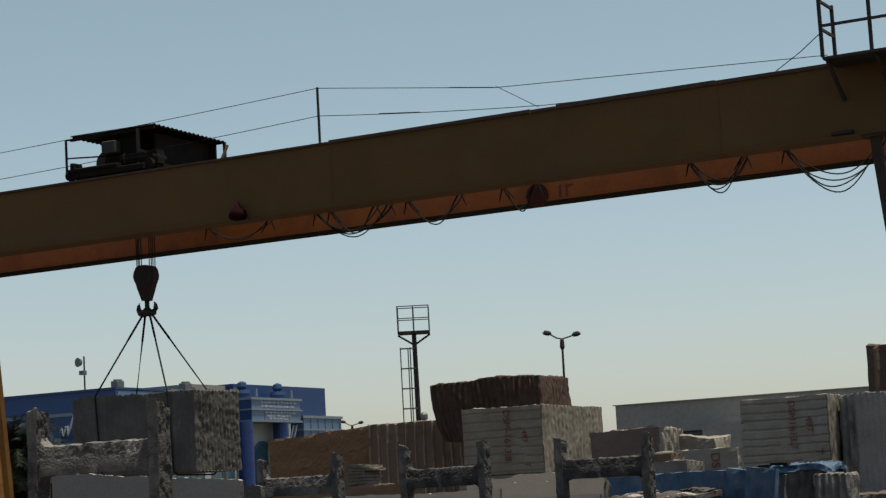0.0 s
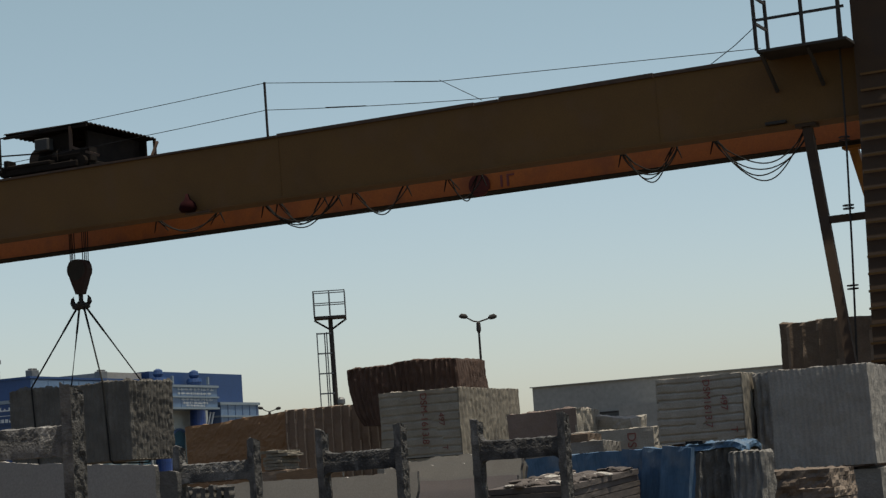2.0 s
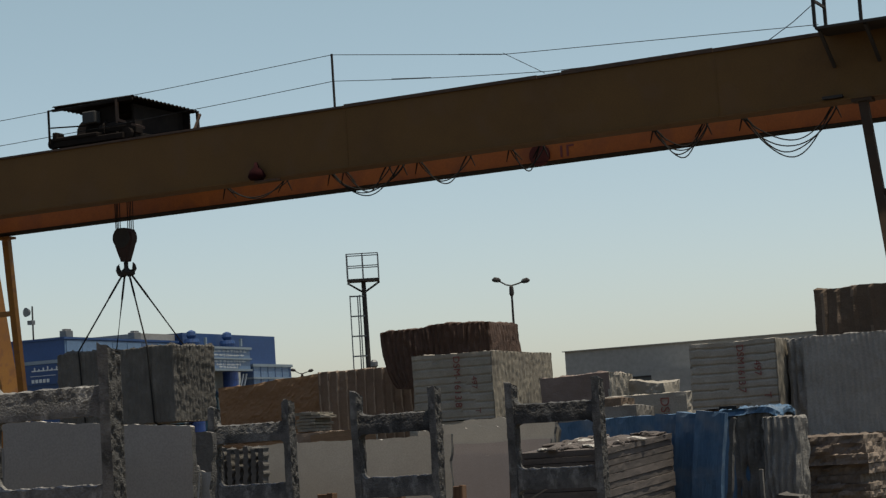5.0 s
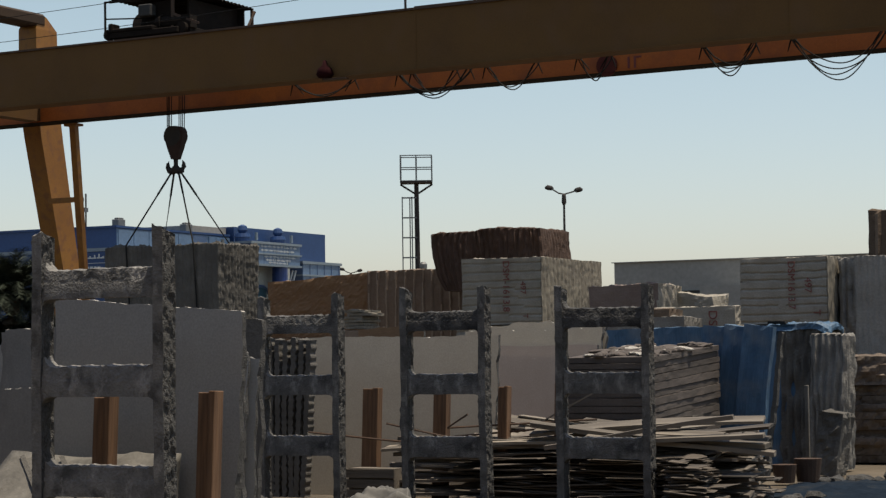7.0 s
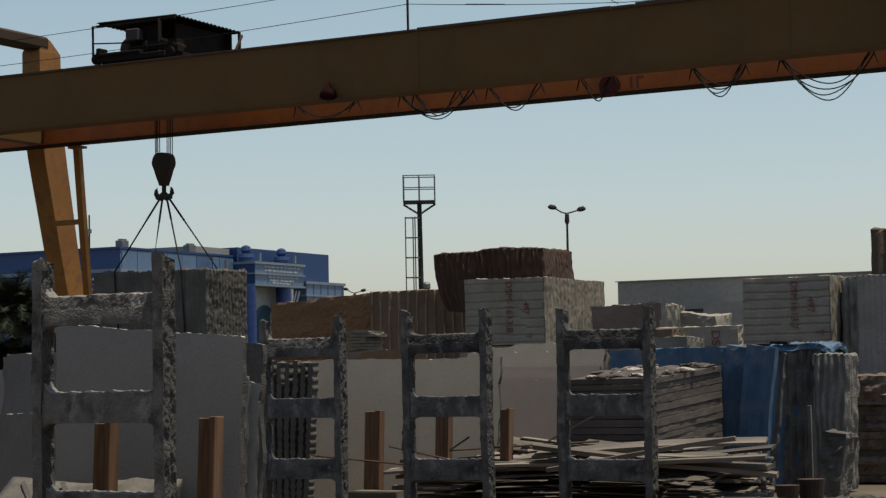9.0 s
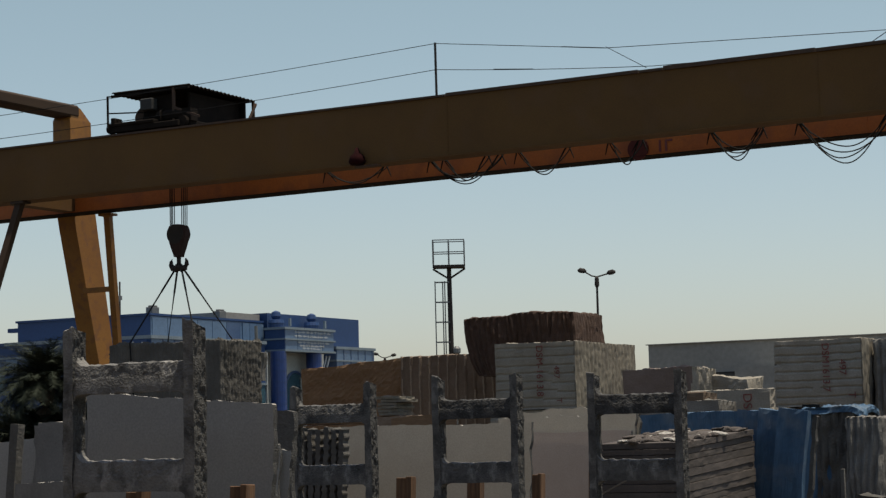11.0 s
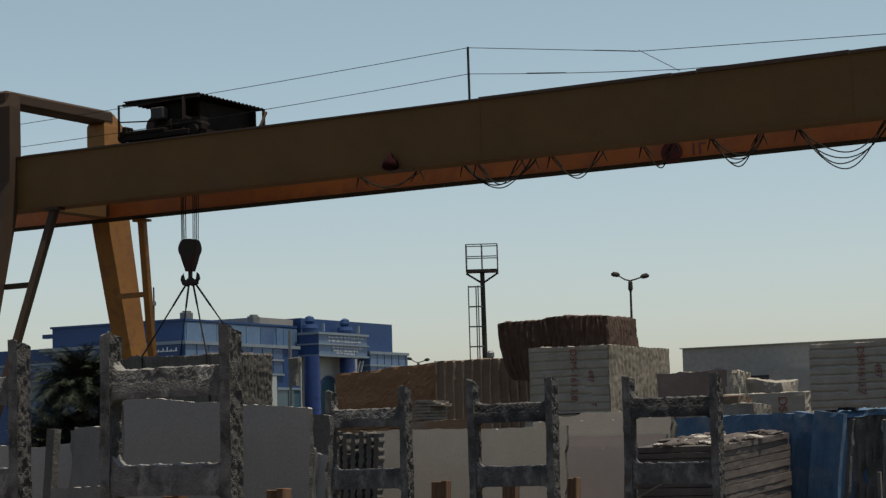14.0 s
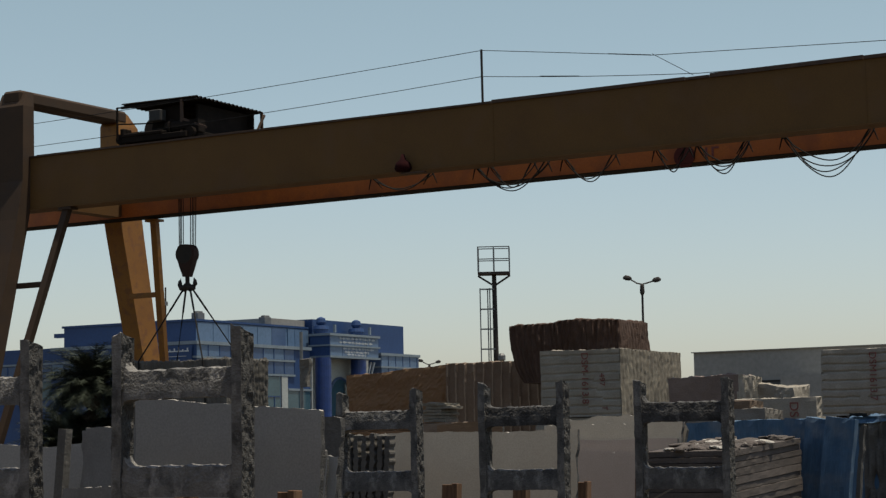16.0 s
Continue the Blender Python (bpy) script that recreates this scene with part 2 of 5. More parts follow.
# sand tone of the unseen shed, picked to throw warm light back
BOUNCEWALL = mat("sand_bounce_wall", (0.47, 0.41, 0.33), (0.57, 0.50, 0.41), 0.4, 0.9, 0.1, 6)
PLASTIC = mat("grey_housing", (0.03, 0.03, 0.029), (0.05, 0.05, 0.048), 4, 0.85, 0.1)


# ---- mesh helpers ----
def finish(bm, name, material, smooth=False):
    me = bpy.data.meshes.new(name)
    bmesh.ops.recalc_face_normals(bm, faces=bm.faces)
    bm.to_mesh(me)
    bm.free()
    for m in (material if isinstance(material, (list, tuple)) else [material]):
        me.materials.append(m)
    if smooth:
        me.polygons.foreach_set("use_smooth", [True] * len(me.polygons))
    return me


def part(name, bm, material, parent, label="", smooth=False):
    ob = new(name, finish(bm, name, material, smooth))
    ob.parent = parent
    return tagged(ob, label)


def shared(name, me, parent, m):
    ob = new(name, me)
    ob.parent = parent
    ob.matrix_basis = m
    return ob


def thing(name, label, category, m=None, group="", kind=""):
    ob = new(name)
    ob.empty_display_size = 0.2
    if m is not None:
        ob.matrix_basis = m
    return tagged(ob, label, category, group, kind)


def single(name, bm, material, label, category, m=None, group="", kind="", smooth=False):
    ob = new(name, finish(bm, name, material, smooth))
    if m is not None:
        ob.matrix_basis = m
    return tagged(ob, label, category, group, kind)


def box(bm, x0, x1, y0, y1, z0, z1, bevel=0.0):
    vs = [bm.verts.new((x, y, z)) for z in (z0, z1) for y in (y0, y1) for x in (x0, x1)]
    fs = [bm.faces.new([vs[i] for i in q]) for q in ((0, 2, 3, 1), (4, 5, 7, 6), (0, 1, 5, 4), (2, 6, 7, 3), (0, 4, 6, 2), (1, 3, 7, 5))]
    if bevel:
        es = list({e for f in fs for e in f.edges})
        bmesh.ops.bevel(bm, geom=es, offset=bevel, segments=1, affect="EDGES")
    return bm


def boxes(*rows, bevel=0.0):
    bm = bmesh.new()
    for r in rows:
        box(bm, *r, bevel=bevel)
    return bm


def tube(bm, points, radius, sides=6, closed_ends=True):
    pts = [Vector(p) for p in points]
    rings = []
    for i, p in enumerate(pts):
        d = (pts[min(i + 1, len(pts) - 1)] - pts[max(i - 1, 0)]).normalized()
        a = d.orthogonal().normalized() if abs(d.z) > 0.95 else d.cross(Vector((0, 0, 1))).normalized()
        b = d.cross(a)
        r = radius[i] if isinstance(radius, (list, tuple)) else radius
        rings.append([bm.verts.new(p + (a * math.cos(k * math.tau / sides) + b * math.sin(k * math.tau / sides)) * r) for k in range(sides)])
    for r0, r1 in zip(rings, rings[1:]):
        for k in range(sides):
            bm.faces.new((r0[k], r0[(k + 1) % sides], r1[(k + 1) % sides], r1[k]))
    if closed_ends:
        bm.faces.new(rings[0][::-1])
        bm.faces.new(rings[-1])
    return bm


def beam(bm, p0, p1, w, h, side=(1, 0, 0)):
    """A square bar from p0 to p1, w wide along side."""
    p0, p1, s = Vector(p0), Vector(p1), Vector(side).normalized()
    d = (p1 - p0).normalized()
    t = d.cross(s).normalized()
    s = t.cross(d).normalized()
    vs = [bm.verts.new(p + s * a * w / 2 + t * b * h / 2) for p in (p0, p1) for a, b in ((-1, -1), (1, -1), (1, 1), (-1, 1))]
    for q in ((0, 1, 2, 3), (7, 6, 5, 4), (0, 4, 5, 1), (1, 5, 6, 2), (2, 6, 7, 3), (3, 7, 4, 0)):
        bm.faces.new([vs[i] for i in q])
    return bm


def n3(p, s, seed=0.0):
    return noise.noise(Vector((p[0] * s + seed * 7.3, p[1] * s - seed * 3.1, p[2] * s + seed * 1.7)))


def rough_block(w, d, h, cell=0.08, front="s", right="v", left="r", top="r", seed=1.0, wobble=0.03, grit=0.012, pitch=0.11, deep=0.04, lean=0.0, bulge=0.0, front_part=1.0):
    """A hewn block, w by d by h, base centre at the origin. Faces: s sawn, r rough, v upright ridges, h level saw lines, c chiselled flutes, u straight flutes."""
    bm = bmesh.new()
    nx, ny, nz = max(2, round(w / cell)), max(2, round(d / cell)), max(2, round(h / cell))

    def relief(kind, s, z, p):
        if kind == "s":
            return 0.006 * n3(p, 5, seed)
        if kind == "r":
            return deep * (0.8 * n3(p, 3.1, seed) + 0.6 * n3(p, 9, seed) + 0.7 * n3(p, 21, seed))
        if kind == "f":
            return deep * (0.5 * n3(p, 9, seed) + 0.9 * n3((p[0], p[1], p[2] * 0.45), 26, seed) + 0.45 * n3((p[0], p[1], p[2] * 0.6), 52, seed))
        if kind == "v":
            q = s / pitch + 0.6 * n3((s * 0.7, z * 0.4, 0), 2, seed)
            return deep * (abs((q % 1.0) * 2 - 1) - 0.5) + 0.5 * deep * n3((p[0], p[1], p[2] * 0.3), 11, seed) + 0.15 * deep * n3(p, 24, seed)
        if kind == "c":
            q = s / pitch + 0.9 * n3((s, z * 0.5, 0), 2.3, seed)
            return deep * (math.sin(q * math.tau) * 0.5 + 0.9 * n3((p[0] * 2.2, p[1] * 2.2, p[2] * 0.9), 5, seed))
        if kind == "u":
            q = s / pitch + 0.22 * n3((s * 0.5, z * 1.6, 0.4), 1.7, seed)
            return deep * (abs((q % 1.0) * 2 - 1) ** 0.7 - 0.5) * (1 + 0.5 * n3((s * 3, z, 0.1), 5.0, seed)) + 0.22 * deep * n3((p[0], p[1], p[2] * 0.5), 17, seed)
        if kind == "g":
            q = s / pitch + 0.5 * n3((s * 0.5, 0.3, 0.2), 1.5, seed) + 0.05 * n3((s, z, 0), 1.0, seed)
            return (deep if (q % 1.0) < 0.22 else 0.0) + 0.3 * deep * n3(p, 6, seed)
        q = z / pitch + 0.25 * n3((s * 0.6, z, 0), 1.5, seed)
        return (-deep if (q % 1.0) < 0.22 else 0.0) + 0.2 * deep * n3(p, 7, seed)

    def put(x, y, z, nrm, kind):
        p = (x, y, z)
        e = [w / 2 - abs(x), d / 2 - abs(y), min(z, h - z)]
        k = min(v for v, c in zip(e, nrm) if not c)
        fall = min(1.0, k / (cell * 0.9))
        s = y if nrm[0] else x
        zz = y if nrm[2] else z
        o = relief(kind, s, zz, p) * fall * (front_part if nrm[1] < 0 else 1.0)
        g = Vector((n3(p, 1.1, seed), n3(p, 1.1, seed + 5), n3(p, 1.1, seed + 9) * min(1, z * 2))) * wobble
        g += Vector((n3(p, 7, seed + 2), n3(p, 7, seed + 3), n3(p, 7, seed + 4) * min(1, z * 4))) * grit
        bz = bulge * math.sin(math.pi * min(1, max(0, (x / w + 0.5)))) * (z / h)
        return bm.verts.new((x + o * nrm[0] + g.x + lean * z, y + o * nrm[1] + g.y, z + o * nrm[2] + g.z + bz))

    def sheet(na, nb, at, nrm, kind):
        grid = [[put(*at(i / na, j / nb), nrm, kind) for j in range(nb + 1)] for i in range(na + 1)]
        for i in range(na):
            for j in range(nb):
                bm.faces.new((grid[i][j], grid[i + 1][j], grid[i + 1][j + 1], grid[i][j + 1]))

    sheet(nx, nz, lambda a, b: ((a - 0.5) * w, -d / 2, b * h), (0, -1, 0), front)
    sheet(nx, nz, lambda a, b: ((a - 0.5) * w, d / 2, b * h), (0, 1, 0), "s")
    sheet(ny, nz, lambda a, b: (w / 2, (a - 0.5) * d, b * h), (1, 0, 0), right)
    sheet(ny, nz, lambda a, b: (-w / 2, (a - 0.5) * d, b * h), (-1, 0, 0), left)
    sheet(nx, ny, lambda a, b: ((a - 0.5) * w, (b - 0.5) * d, h), (0, 0, 1), top)
    sheet(nx, ny, lambda a, b: ((a - 0.5) * w, (b - 0.5) * d, 0), (0, 0, -1), "s")
    bmesh.ops.remove_doubles(bm, verts=bm.verts, dist=0.002)
    return bm


def lettering(text, size, m, material, parent, name="lettering"):
    """Flat letters of the built-in font, as a mesh."""
    cu = bpy.data.curves.new(name, "FONT")
    cu.body, cu.size, cu.extrude = text, size, 0.003
    tmp = new(name, cu)
    dg = bpy.context.evaluated_depsgraph_get()
    me = bpy.data.meshes.new_from_object(tmp.evaluated_get(dg))
    bpy.data.objects.remove(tmp)
    me.materials.clear()
    me.materials.append(material)
    ob = new(name, me)
    ob.parent = parent
    ob.matrix_basis = m
    return ob


# ---- ground ----
def make_ground():
    bm = bmesh.new()
    xs = [-3000, -400, -120] + [-60 + i * 1.0 for i in range(0, 76)] + [60, 400, 3000]
    ys = [-3000, -300, -40] + [-4 + i * 1.0 for i in range(0, 70)] + [110, 400, 3000]
    grid = [[bm.verts.new((x, y, 0.05 * n3((x, y, 0), 0.35) * (1 if -60 < x < 15 and 13 < y < 65 else 0) - 0.03)) for y in ys] for x in xs]
    for i in range(len(xs) - 1):
        for j in range(len(ys) - 1):
            bm.faces.new((grid[i][j], grid[i + 1][j], grid[i + 1][j + 1], grid[i][j + 1]))
    single("ground", bm, SAND, "sandy trampled yard ground with dust and pebbles", "ground", kind="structure", smooth=True)


make_ground()


# long unseen shed added behind the camera: blocks sky, bounces warm light, closes the yard
def unseen_rear_shed():
    shed = thing("unseen_rear_shed", "unseen sand-coloured shed added to block sky light and bounce warm fill", "shed", kind="structure")
    part("wall", boxes((-75, 45, -7.0, -6.6, -0.1, 11.0)), BOUNCEWALL, shed)
    part("roof", boxes((-76, 46, -20.0, -6.2, 11.0, 11.3)), HALLWALL, shed)


unseen_rear_shed()

# ---- gantry crane ----
GX0, GX1 = -34.55, -9.0      # portals, along the span
GXE = -39.2                  # girders run on past the far portal
crane = thing("gantry_crane", "ochre double-girder gantry crane on splayed steel legs over the yard", "crane", pose(0, 40, 0))


def girder(y0, y1, material, rise=0.0):
    """A box girder: web box, flange plates in welded lengths, and seams."""
    z0, z1 = 7.90 + rise, 9.19
    g = part("girder", boxes((GXE, GX1, y0, y1, z0, z1)), material, crane)
    ends = (GXE, -30.1, -21.4, -16.8, -16.25, -12.95, GX1)
    for k, (x, x2) in enumerate(zip(ends, ends[1:])):
        up = (0.0, 0.008, 0.035, 0.02, 0.05, 0.035)[k]
        # dark flange colour stands for the shadow under the trolley rail
        part("top_flange", boxes((x, x2 - 0.02, y0 - 0.05, y1 + 0.05, z1, z1 + 0.035 + up)), RUSTSHADOW, g)
        part("bottom_flange", boxes((x, x2 - 0.01, y0 - 0.04, y1 + 0.04, z0 - 0.03, z0)), material, g)
        if k in (1, 4):
            part("weld_seam", boxes((x2 - 0.012, x2 + 0.012, y0 - 0.008, y0, z0, z1)), material, g)
    return g


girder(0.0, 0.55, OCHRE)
# far girder: bounced light is painted into its colour
girder(3.25, 3.8, ORANGELIT, 0.055)
# thin dark strip along the far girder's bottom edge
part("dark_edge_strip", boxes((GXE, GX1, 3.20, 3.85, 7.913, 7.924)), BLACKSTEEL, crane)
for y in (0.27, 3.52):
    part("trolley_rail", boxes((GX0, GX1, y - 0.04, y + 0.04, 9.225, 9.29)), RUSTSHADOW, crane)
for x in (GX0 + 0.1, GX1 - 0.1):
    part("end_tie", boxes((x - 0.2, x + 0.2, 0.55, 3.25, 7.95, 8.6)), OCHRE, crane)


def portal(x, inward):
    """The frame at one end: two splayed box legs, struts, a sill and the beam over the top. inward: +1 where the span lies at larger x."""
    xo = x - inward * 0.45
    for ya, yb, sgn in ((-0.05, -2.0, -1), (4.12, 5.95, 1)):
        bm = bmesh.new()
        # tapered leg, as a loft of rectangles
        th = 0.22 if sgn < 0 else 0.46
        wx = 0.42 if sgn < 0 else 0.28
        rows = [(yb, 0.55, 0.26, 0.24), (ya + sgn * 0.22, 7.6, wx, th), (ya + sgn * 0.02, 8.6, wx + 0.02, th), (ya, 10.5, wx + 0.01, th - 0.02), (ya - sgn * 0.1, 10.86, wx - 0.03, 0.14)]
        rings = [[bm.verts.new((xo + sx * hx, y + sy * hy, z)) for sx, sy in ((-1, -1), (1, -1), (1, 1), (-1, 1))] for y, z, hx, hy in rows]
        for r0, r1 in zip(rings, rings[1:]):
            for k in range(4):
                bm.faces.new((r0[k], r0[(k + 1) % 4], r1[(k + 1) % 4], r1[k]))
        bm.faces.new(rings[0][::-1])
        bm.faces.new(rings[-1])
        # near legs, struts and top beam carry their shade as darker paint
        part("leg", bm, SHADEDLEG if sgn < 0 else LEGPAINT, crane)
        bm = bmesh.new()
        top = (x + inward * 1.1, 0.1 if sgn < 0 else 3.6, 7.86)
        foot = (xo + inward * 0.45, yb - sgn * 0.2, 0.75)
        beam(bm, top, foot, 0.18, 0.16)
        box(bm, top[0] - 0.2, top[0] + 0.2, top[1] - 0.15, top[1] + 0.15, 7.80, 7.86)
        part("strut", bm, SHADEDLEG if sgn < 0 else LEGPAINT, crane)
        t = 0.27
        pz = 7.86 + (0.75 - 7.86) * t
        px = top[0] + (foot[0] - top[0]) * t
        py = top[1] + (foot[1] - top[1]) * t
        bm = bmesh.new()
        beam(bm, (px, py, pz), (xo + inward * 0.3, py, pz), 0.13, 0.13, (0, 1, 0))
        part("strut_tie", bm, SHADEDLEG if sgn < 0 else LEGPAINT, crane)
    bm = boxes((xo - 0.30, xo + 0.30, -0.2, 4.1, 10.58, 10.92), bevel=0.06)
    part("top_beam", bm, SHADEDLEG, crane)
    bm = boxes((xo - 0.25, xo + 0.35, -2.9, 6.8, 0.32, 0.72), bevel=0.03)
    part("sill_beam", bm, LEGPAINT, crane)
    for y in (-2.4, 6.2):
        bm = bmesh.new()
        tube(bm, [(xo - 0.1, y, 0.26), (xo + 0.2, y, 0.26)], 0.26, 16)
        part("travel_wheel", bm, DARKSTEEL, crane)


portal(GX0, 1)
portal(GX1 + 0.05, -1)


def platform():
    x0, x1, z = -10.6, -8.9, 9.2
    bm = boxes((x0, x1, -0.95, -0.06, z - 0.05, z))
    part("walkway_deck", bm, DARKSTEEL, crane)
    for x in (x0 + 0.06, x0 + 0.95):
        bm = bmesh.new()
        beam(bm, (x, -0.85, z - 0.06), (x + 0.02, -0.02, z - 0.66), 0.06, 0.06)
        part("bracket", bm, DARKSTEEL, crane)
    for x in (x0, x0 + 0.9, x1 - 0.1):
        part("railing_post", boxes((x - 0.03, x + 0.03, -0.95, -0.89, z, z + 1.12)), DARKSTEEL, crane)
    for x in (x0, ):
        part("railing_post", boxes((x - 0.03, x + 0.03, -0.15, -0.09, z, z + 1.1)), DARKSTEEL, crane)
    for zz in (0.57, 1.09):
        part("railing_bar", boxes((x0 + 0.03, x1, -0.94, -0.90, z + zz - 0.025, z + zz + 0.025)), DARKSTEEL, crane)
        part("railing_bar", boxes((x0 - 0.02, x0 + 0.02, -0.89, -0.15, z + zz - 0.075, z + zz - 0.025)), DARKSTEEL, crane)


platform()

# ladder on the near leg by the walkway
for i in range(26):
    z = 1.0 + 8.2 * i / 26
    y = -2.0 + 1.73 * (z - 0.55) / 7.05 - 0.30
    part("ladder_rung", boxes((-8.85, -8.2, y - 0.02, y + 0.02, z - 0.02, z + 0.02)), OCHRE, crane)
bm = bmesh.new()
tube(bm, [(-9.28, -1.0, 3.0), (-9.26, -0.6, 5.2), (-9.24, -0.2, 7.9), (-9.22, -0.1, 10.2)], 0.022, 6)
for z, y in ((4.6, -0.72), (6.1, -0.46), (7.4, -0.26)):
    for dz in (0, 0.06):
        tube(bm, [(-9.28 + 0.1 * math.cos(a), y + 0.1 * math.sin(a), z + dz) for a in [k * math.tau / 10 for k in range(11)]], 0.012, 5)
part("conduit", bm, DARKSTEEL, crane)

# conductor posts and wires above the girder
bm = boxes((-21.81, -21.77, 0.25, 0.29, 9.22, 10.48))
part("wire_post", bm, DARKSTEEL, crane)


def wire(points, r, sag=0.0, name="wire", material=CABLE):
    bm = bmesh.new()
    out = []
    for a, b in zip(points, points[1:]):
        for k in range(6):
            t = k / 6
            out.append((a[0] + (b[0] - a[0]) * t, a[1] + (b[1] - a[1]) * t, a[2] + (b[2] - a[2]) * t - sag * 4 * t * (1 - t)))
    out.append(points[-1])
    tube(bm, out, r, 5)
    return part(name, bm, material, crane)


wire([(-21.79, 0.27, 10.46), (-17.67, 0.27, 9.87), (-10.75, -0.1, 9.40)], 0.008, 0.0)
wire([(-21.79, 0.27, 10.46), (-34.9, 0.27, 10.10)], 0.008, 0.04)
wire([(-21.79, 0.27, 9.87), (-16.6, 0.27, 9.36), (-10.85, 0.27, 9.26)], 0.008, 0.03)
wire([(-21.79, 0.27, 9.87), (-34.9, 0.27, 9.52)], 0.008, 0.06)
wire([(-17.67, 0.27, 9.90), (-16.75, 0.27, 9.34)], 0.007)
wire([(-10.6, -0.9, 9.66), (-11.15, -0.45, 9.46), (-11.9, 0.1, 9.24)], 0.009)
for p0, p1 in (((-18.7, 10.02), (-17.7, 9.876)), ((-20.35, 9.715), (-19.4, 9.612))):
    wire([(p0[0], 0.27, p0[1]), (p1[0], 0.27, p1[1])], 0.012)

# slack cables hung in loops between the girders; the outer ones are drawn along
def cable_run(loops, label):
    run = part("festoon", boxes((loops[0][0], loops[-1][1], 0.85, 0.90, 7.98, 8.02)), DARKSTEEL, crane, label)
    for u0, u1, sag, strands in loops:
        for k in range(strands):
            d = sag * (1 - 0.13 * k)
            pts = [(u0 + (u1 - u0) * t + 0.06 * math.sin(5 * t + 2 * k), 0.92 + 0.05 * k, 7.94 - d * math.sin(math.pi * t) ** 0.85) for t in [i / 18 for i in range(19)]]
            bm = bmesh.new()
            tube(bm, pts, 0.014, 5)
            part("cable_loop", bm, CABLE, run)
        for u, s in ((u0, 1), (u1, -1)):
            for q in (0.9, -0.4):
                bm = bmesh.new()
                tube(bm, [(u, 0.90, 7.99), (u + s * q * 0.16, 0.93, 7.82), (u + s * q * 0.28, 0.95, 7.68)], [0.022, 0.016, 0.010], 5)
                part("cable_hanger", bm, CABLE, run)
    return run


cable_run(((-25.1, -23.5, 0.34, 2), (-22.35, -20.57, 0.60, 3), (-22.0, -20.9, 0.52, 2), (-20.15, -18.92, 0.56, 2), (-17.95, -17.2, 0.52, 2)), "black slack cables in loops under the girder")
festoon = cable_run(((-16.98, -15.86, 0.66, 4), (-15.05, -13.15, 0.93, 4)), "black slack cables in loops, drawn along the girder")

# red warning bell on the near girder and red markings on the far one
bm = bmesh.new()
tube(bm, [(-23.66, -0.10, 7.86), (-23.66, -0.10, 7.93), (-23.66, -0.10, 8.06), (-23.66, -0.10, 8.13), (-23.66, -0.10, 8.25)], [0.15, 0.20, 0.16, 0.07, 0.035], 20)
part("warning_bell", bm, REDPAINT, crane, smooth=True)
part("bell_bracket", boxes((-23.7, -23.1, -0.16, 0.0, 7.80, 7.83)), RUSTSHADOW, crane)
bm = bmesh.new()
tube(bm, [(-18.25, 3.2, 8.08), (-18.25, 3.25, 8.08)], 0.25, 20)
part("red_disc", bm, DULLRED, crane)
part("red_bar_mark", boxes((-17.75, -17.70, 3.235, 3.25, 7.98, 8.24), (-17.6, -17.42, 3.235, 3.25, 8.2, 8.24), (-17.6, -17.55, 3.235, 3.25, 7.98, 8.2)), REDMARK, crane)
for x, z in ((-10.6, 7.97),):
    part("lug", boxes((x - 0.2, x + 0.2, -0.12, 0.0, z - 0.05, z)), DARKSTEEL, crane)

# ---- trolley, a part that runs on the girders (space: its hook at x = 0) ----
trolley = part("trolley", boxes((-0.62, 1.3, 0.12, 0.42, 9.30, 9.44), (-0.62, 1.75, 3.35, 3.68, 9.30, 9.46), (-0.6, -0.4, 0.42, 3.35, 9.32, 9.46), (1.2, 1.45, 0.42, 3.35, 9.32, 9.46), bevel=0.015), BLACKSTEEL, crane, "dark sheet-roofed winch trolley")
for y in (0.27, 3.52):
    for x in (-0.75, 1.35):
        bm = bmesh.new()
        tube(bm, [(x, y - 0.06, 9.42), (x, y + 0.06, 9.42)], 0.13, 14)
        part("trolley_wheel", bm, BLACKSTEEL, trolley)
bm = bmesh.new()
tube(bm, [(-0.25, 0.9, 9.72), (-0.25, 3.0, 9.72)], 0.28, 18)
part("winch_drum", bm, RUSTSHADOW, trolley)
bm = bmesh.new()
tube(bm, [(0.75, 0.9, 9.66), (0.75, 2.0, 9.66)], 0.2, 14)
box(bm, 0.45, 1.05, 2.0, 2.6, 9.46, 10.0)
part("winch_motor", bm, BLACKSTEEL, trolley)
bm = bmesh.new()
tube(bm, [(0.5, 0.5, 9.62), (1.25, 0.5, 9.62)], 0.15, 12)
tube(bm, [(0.62, 0.5, 9.62), (0.66, 0.5, 9.62)], 0.20, 12)
box(bm, 1.25, 1.5, 0.36, 0.66, 9.44, 9.74)
part("gear_motor", bm, BLACKSTEEL, trolley)
part("control_box", boxes((0.06, 0.42, 0.3, 0.55, 9.80, 10.08), bevel=0.02), PLASTIC, trolley, "pale grey control box")
part("sill", boxes((-0.64, 0.6, 0.1, 0.42, 9.44, 9.53), (-0.66, -0.54, 0.09, 0.42, 9.44, 9.66), bevel=0.02), BLACKSTEEL, trolley)
bm = bmesh.new()
vs = [bm.verts.new(p) for y in (0.60, 0.66) for p in ((-0.12, y, 9.46), (0.85, y, 9.46), (0.85, y, 10.2), (0.06, y, 10.12))]
for q in ((0, 1, 2, 3), (7, 6, 5, 4), (0, 4, 5, 1), (1, 5, 6, 2), (2, 6, 7, 3), (3, 7, 4, 0)):
    bm.faces.new([vs[i] for i in q])
part("side_plate", bm, BLACKSTEEL, trolley)
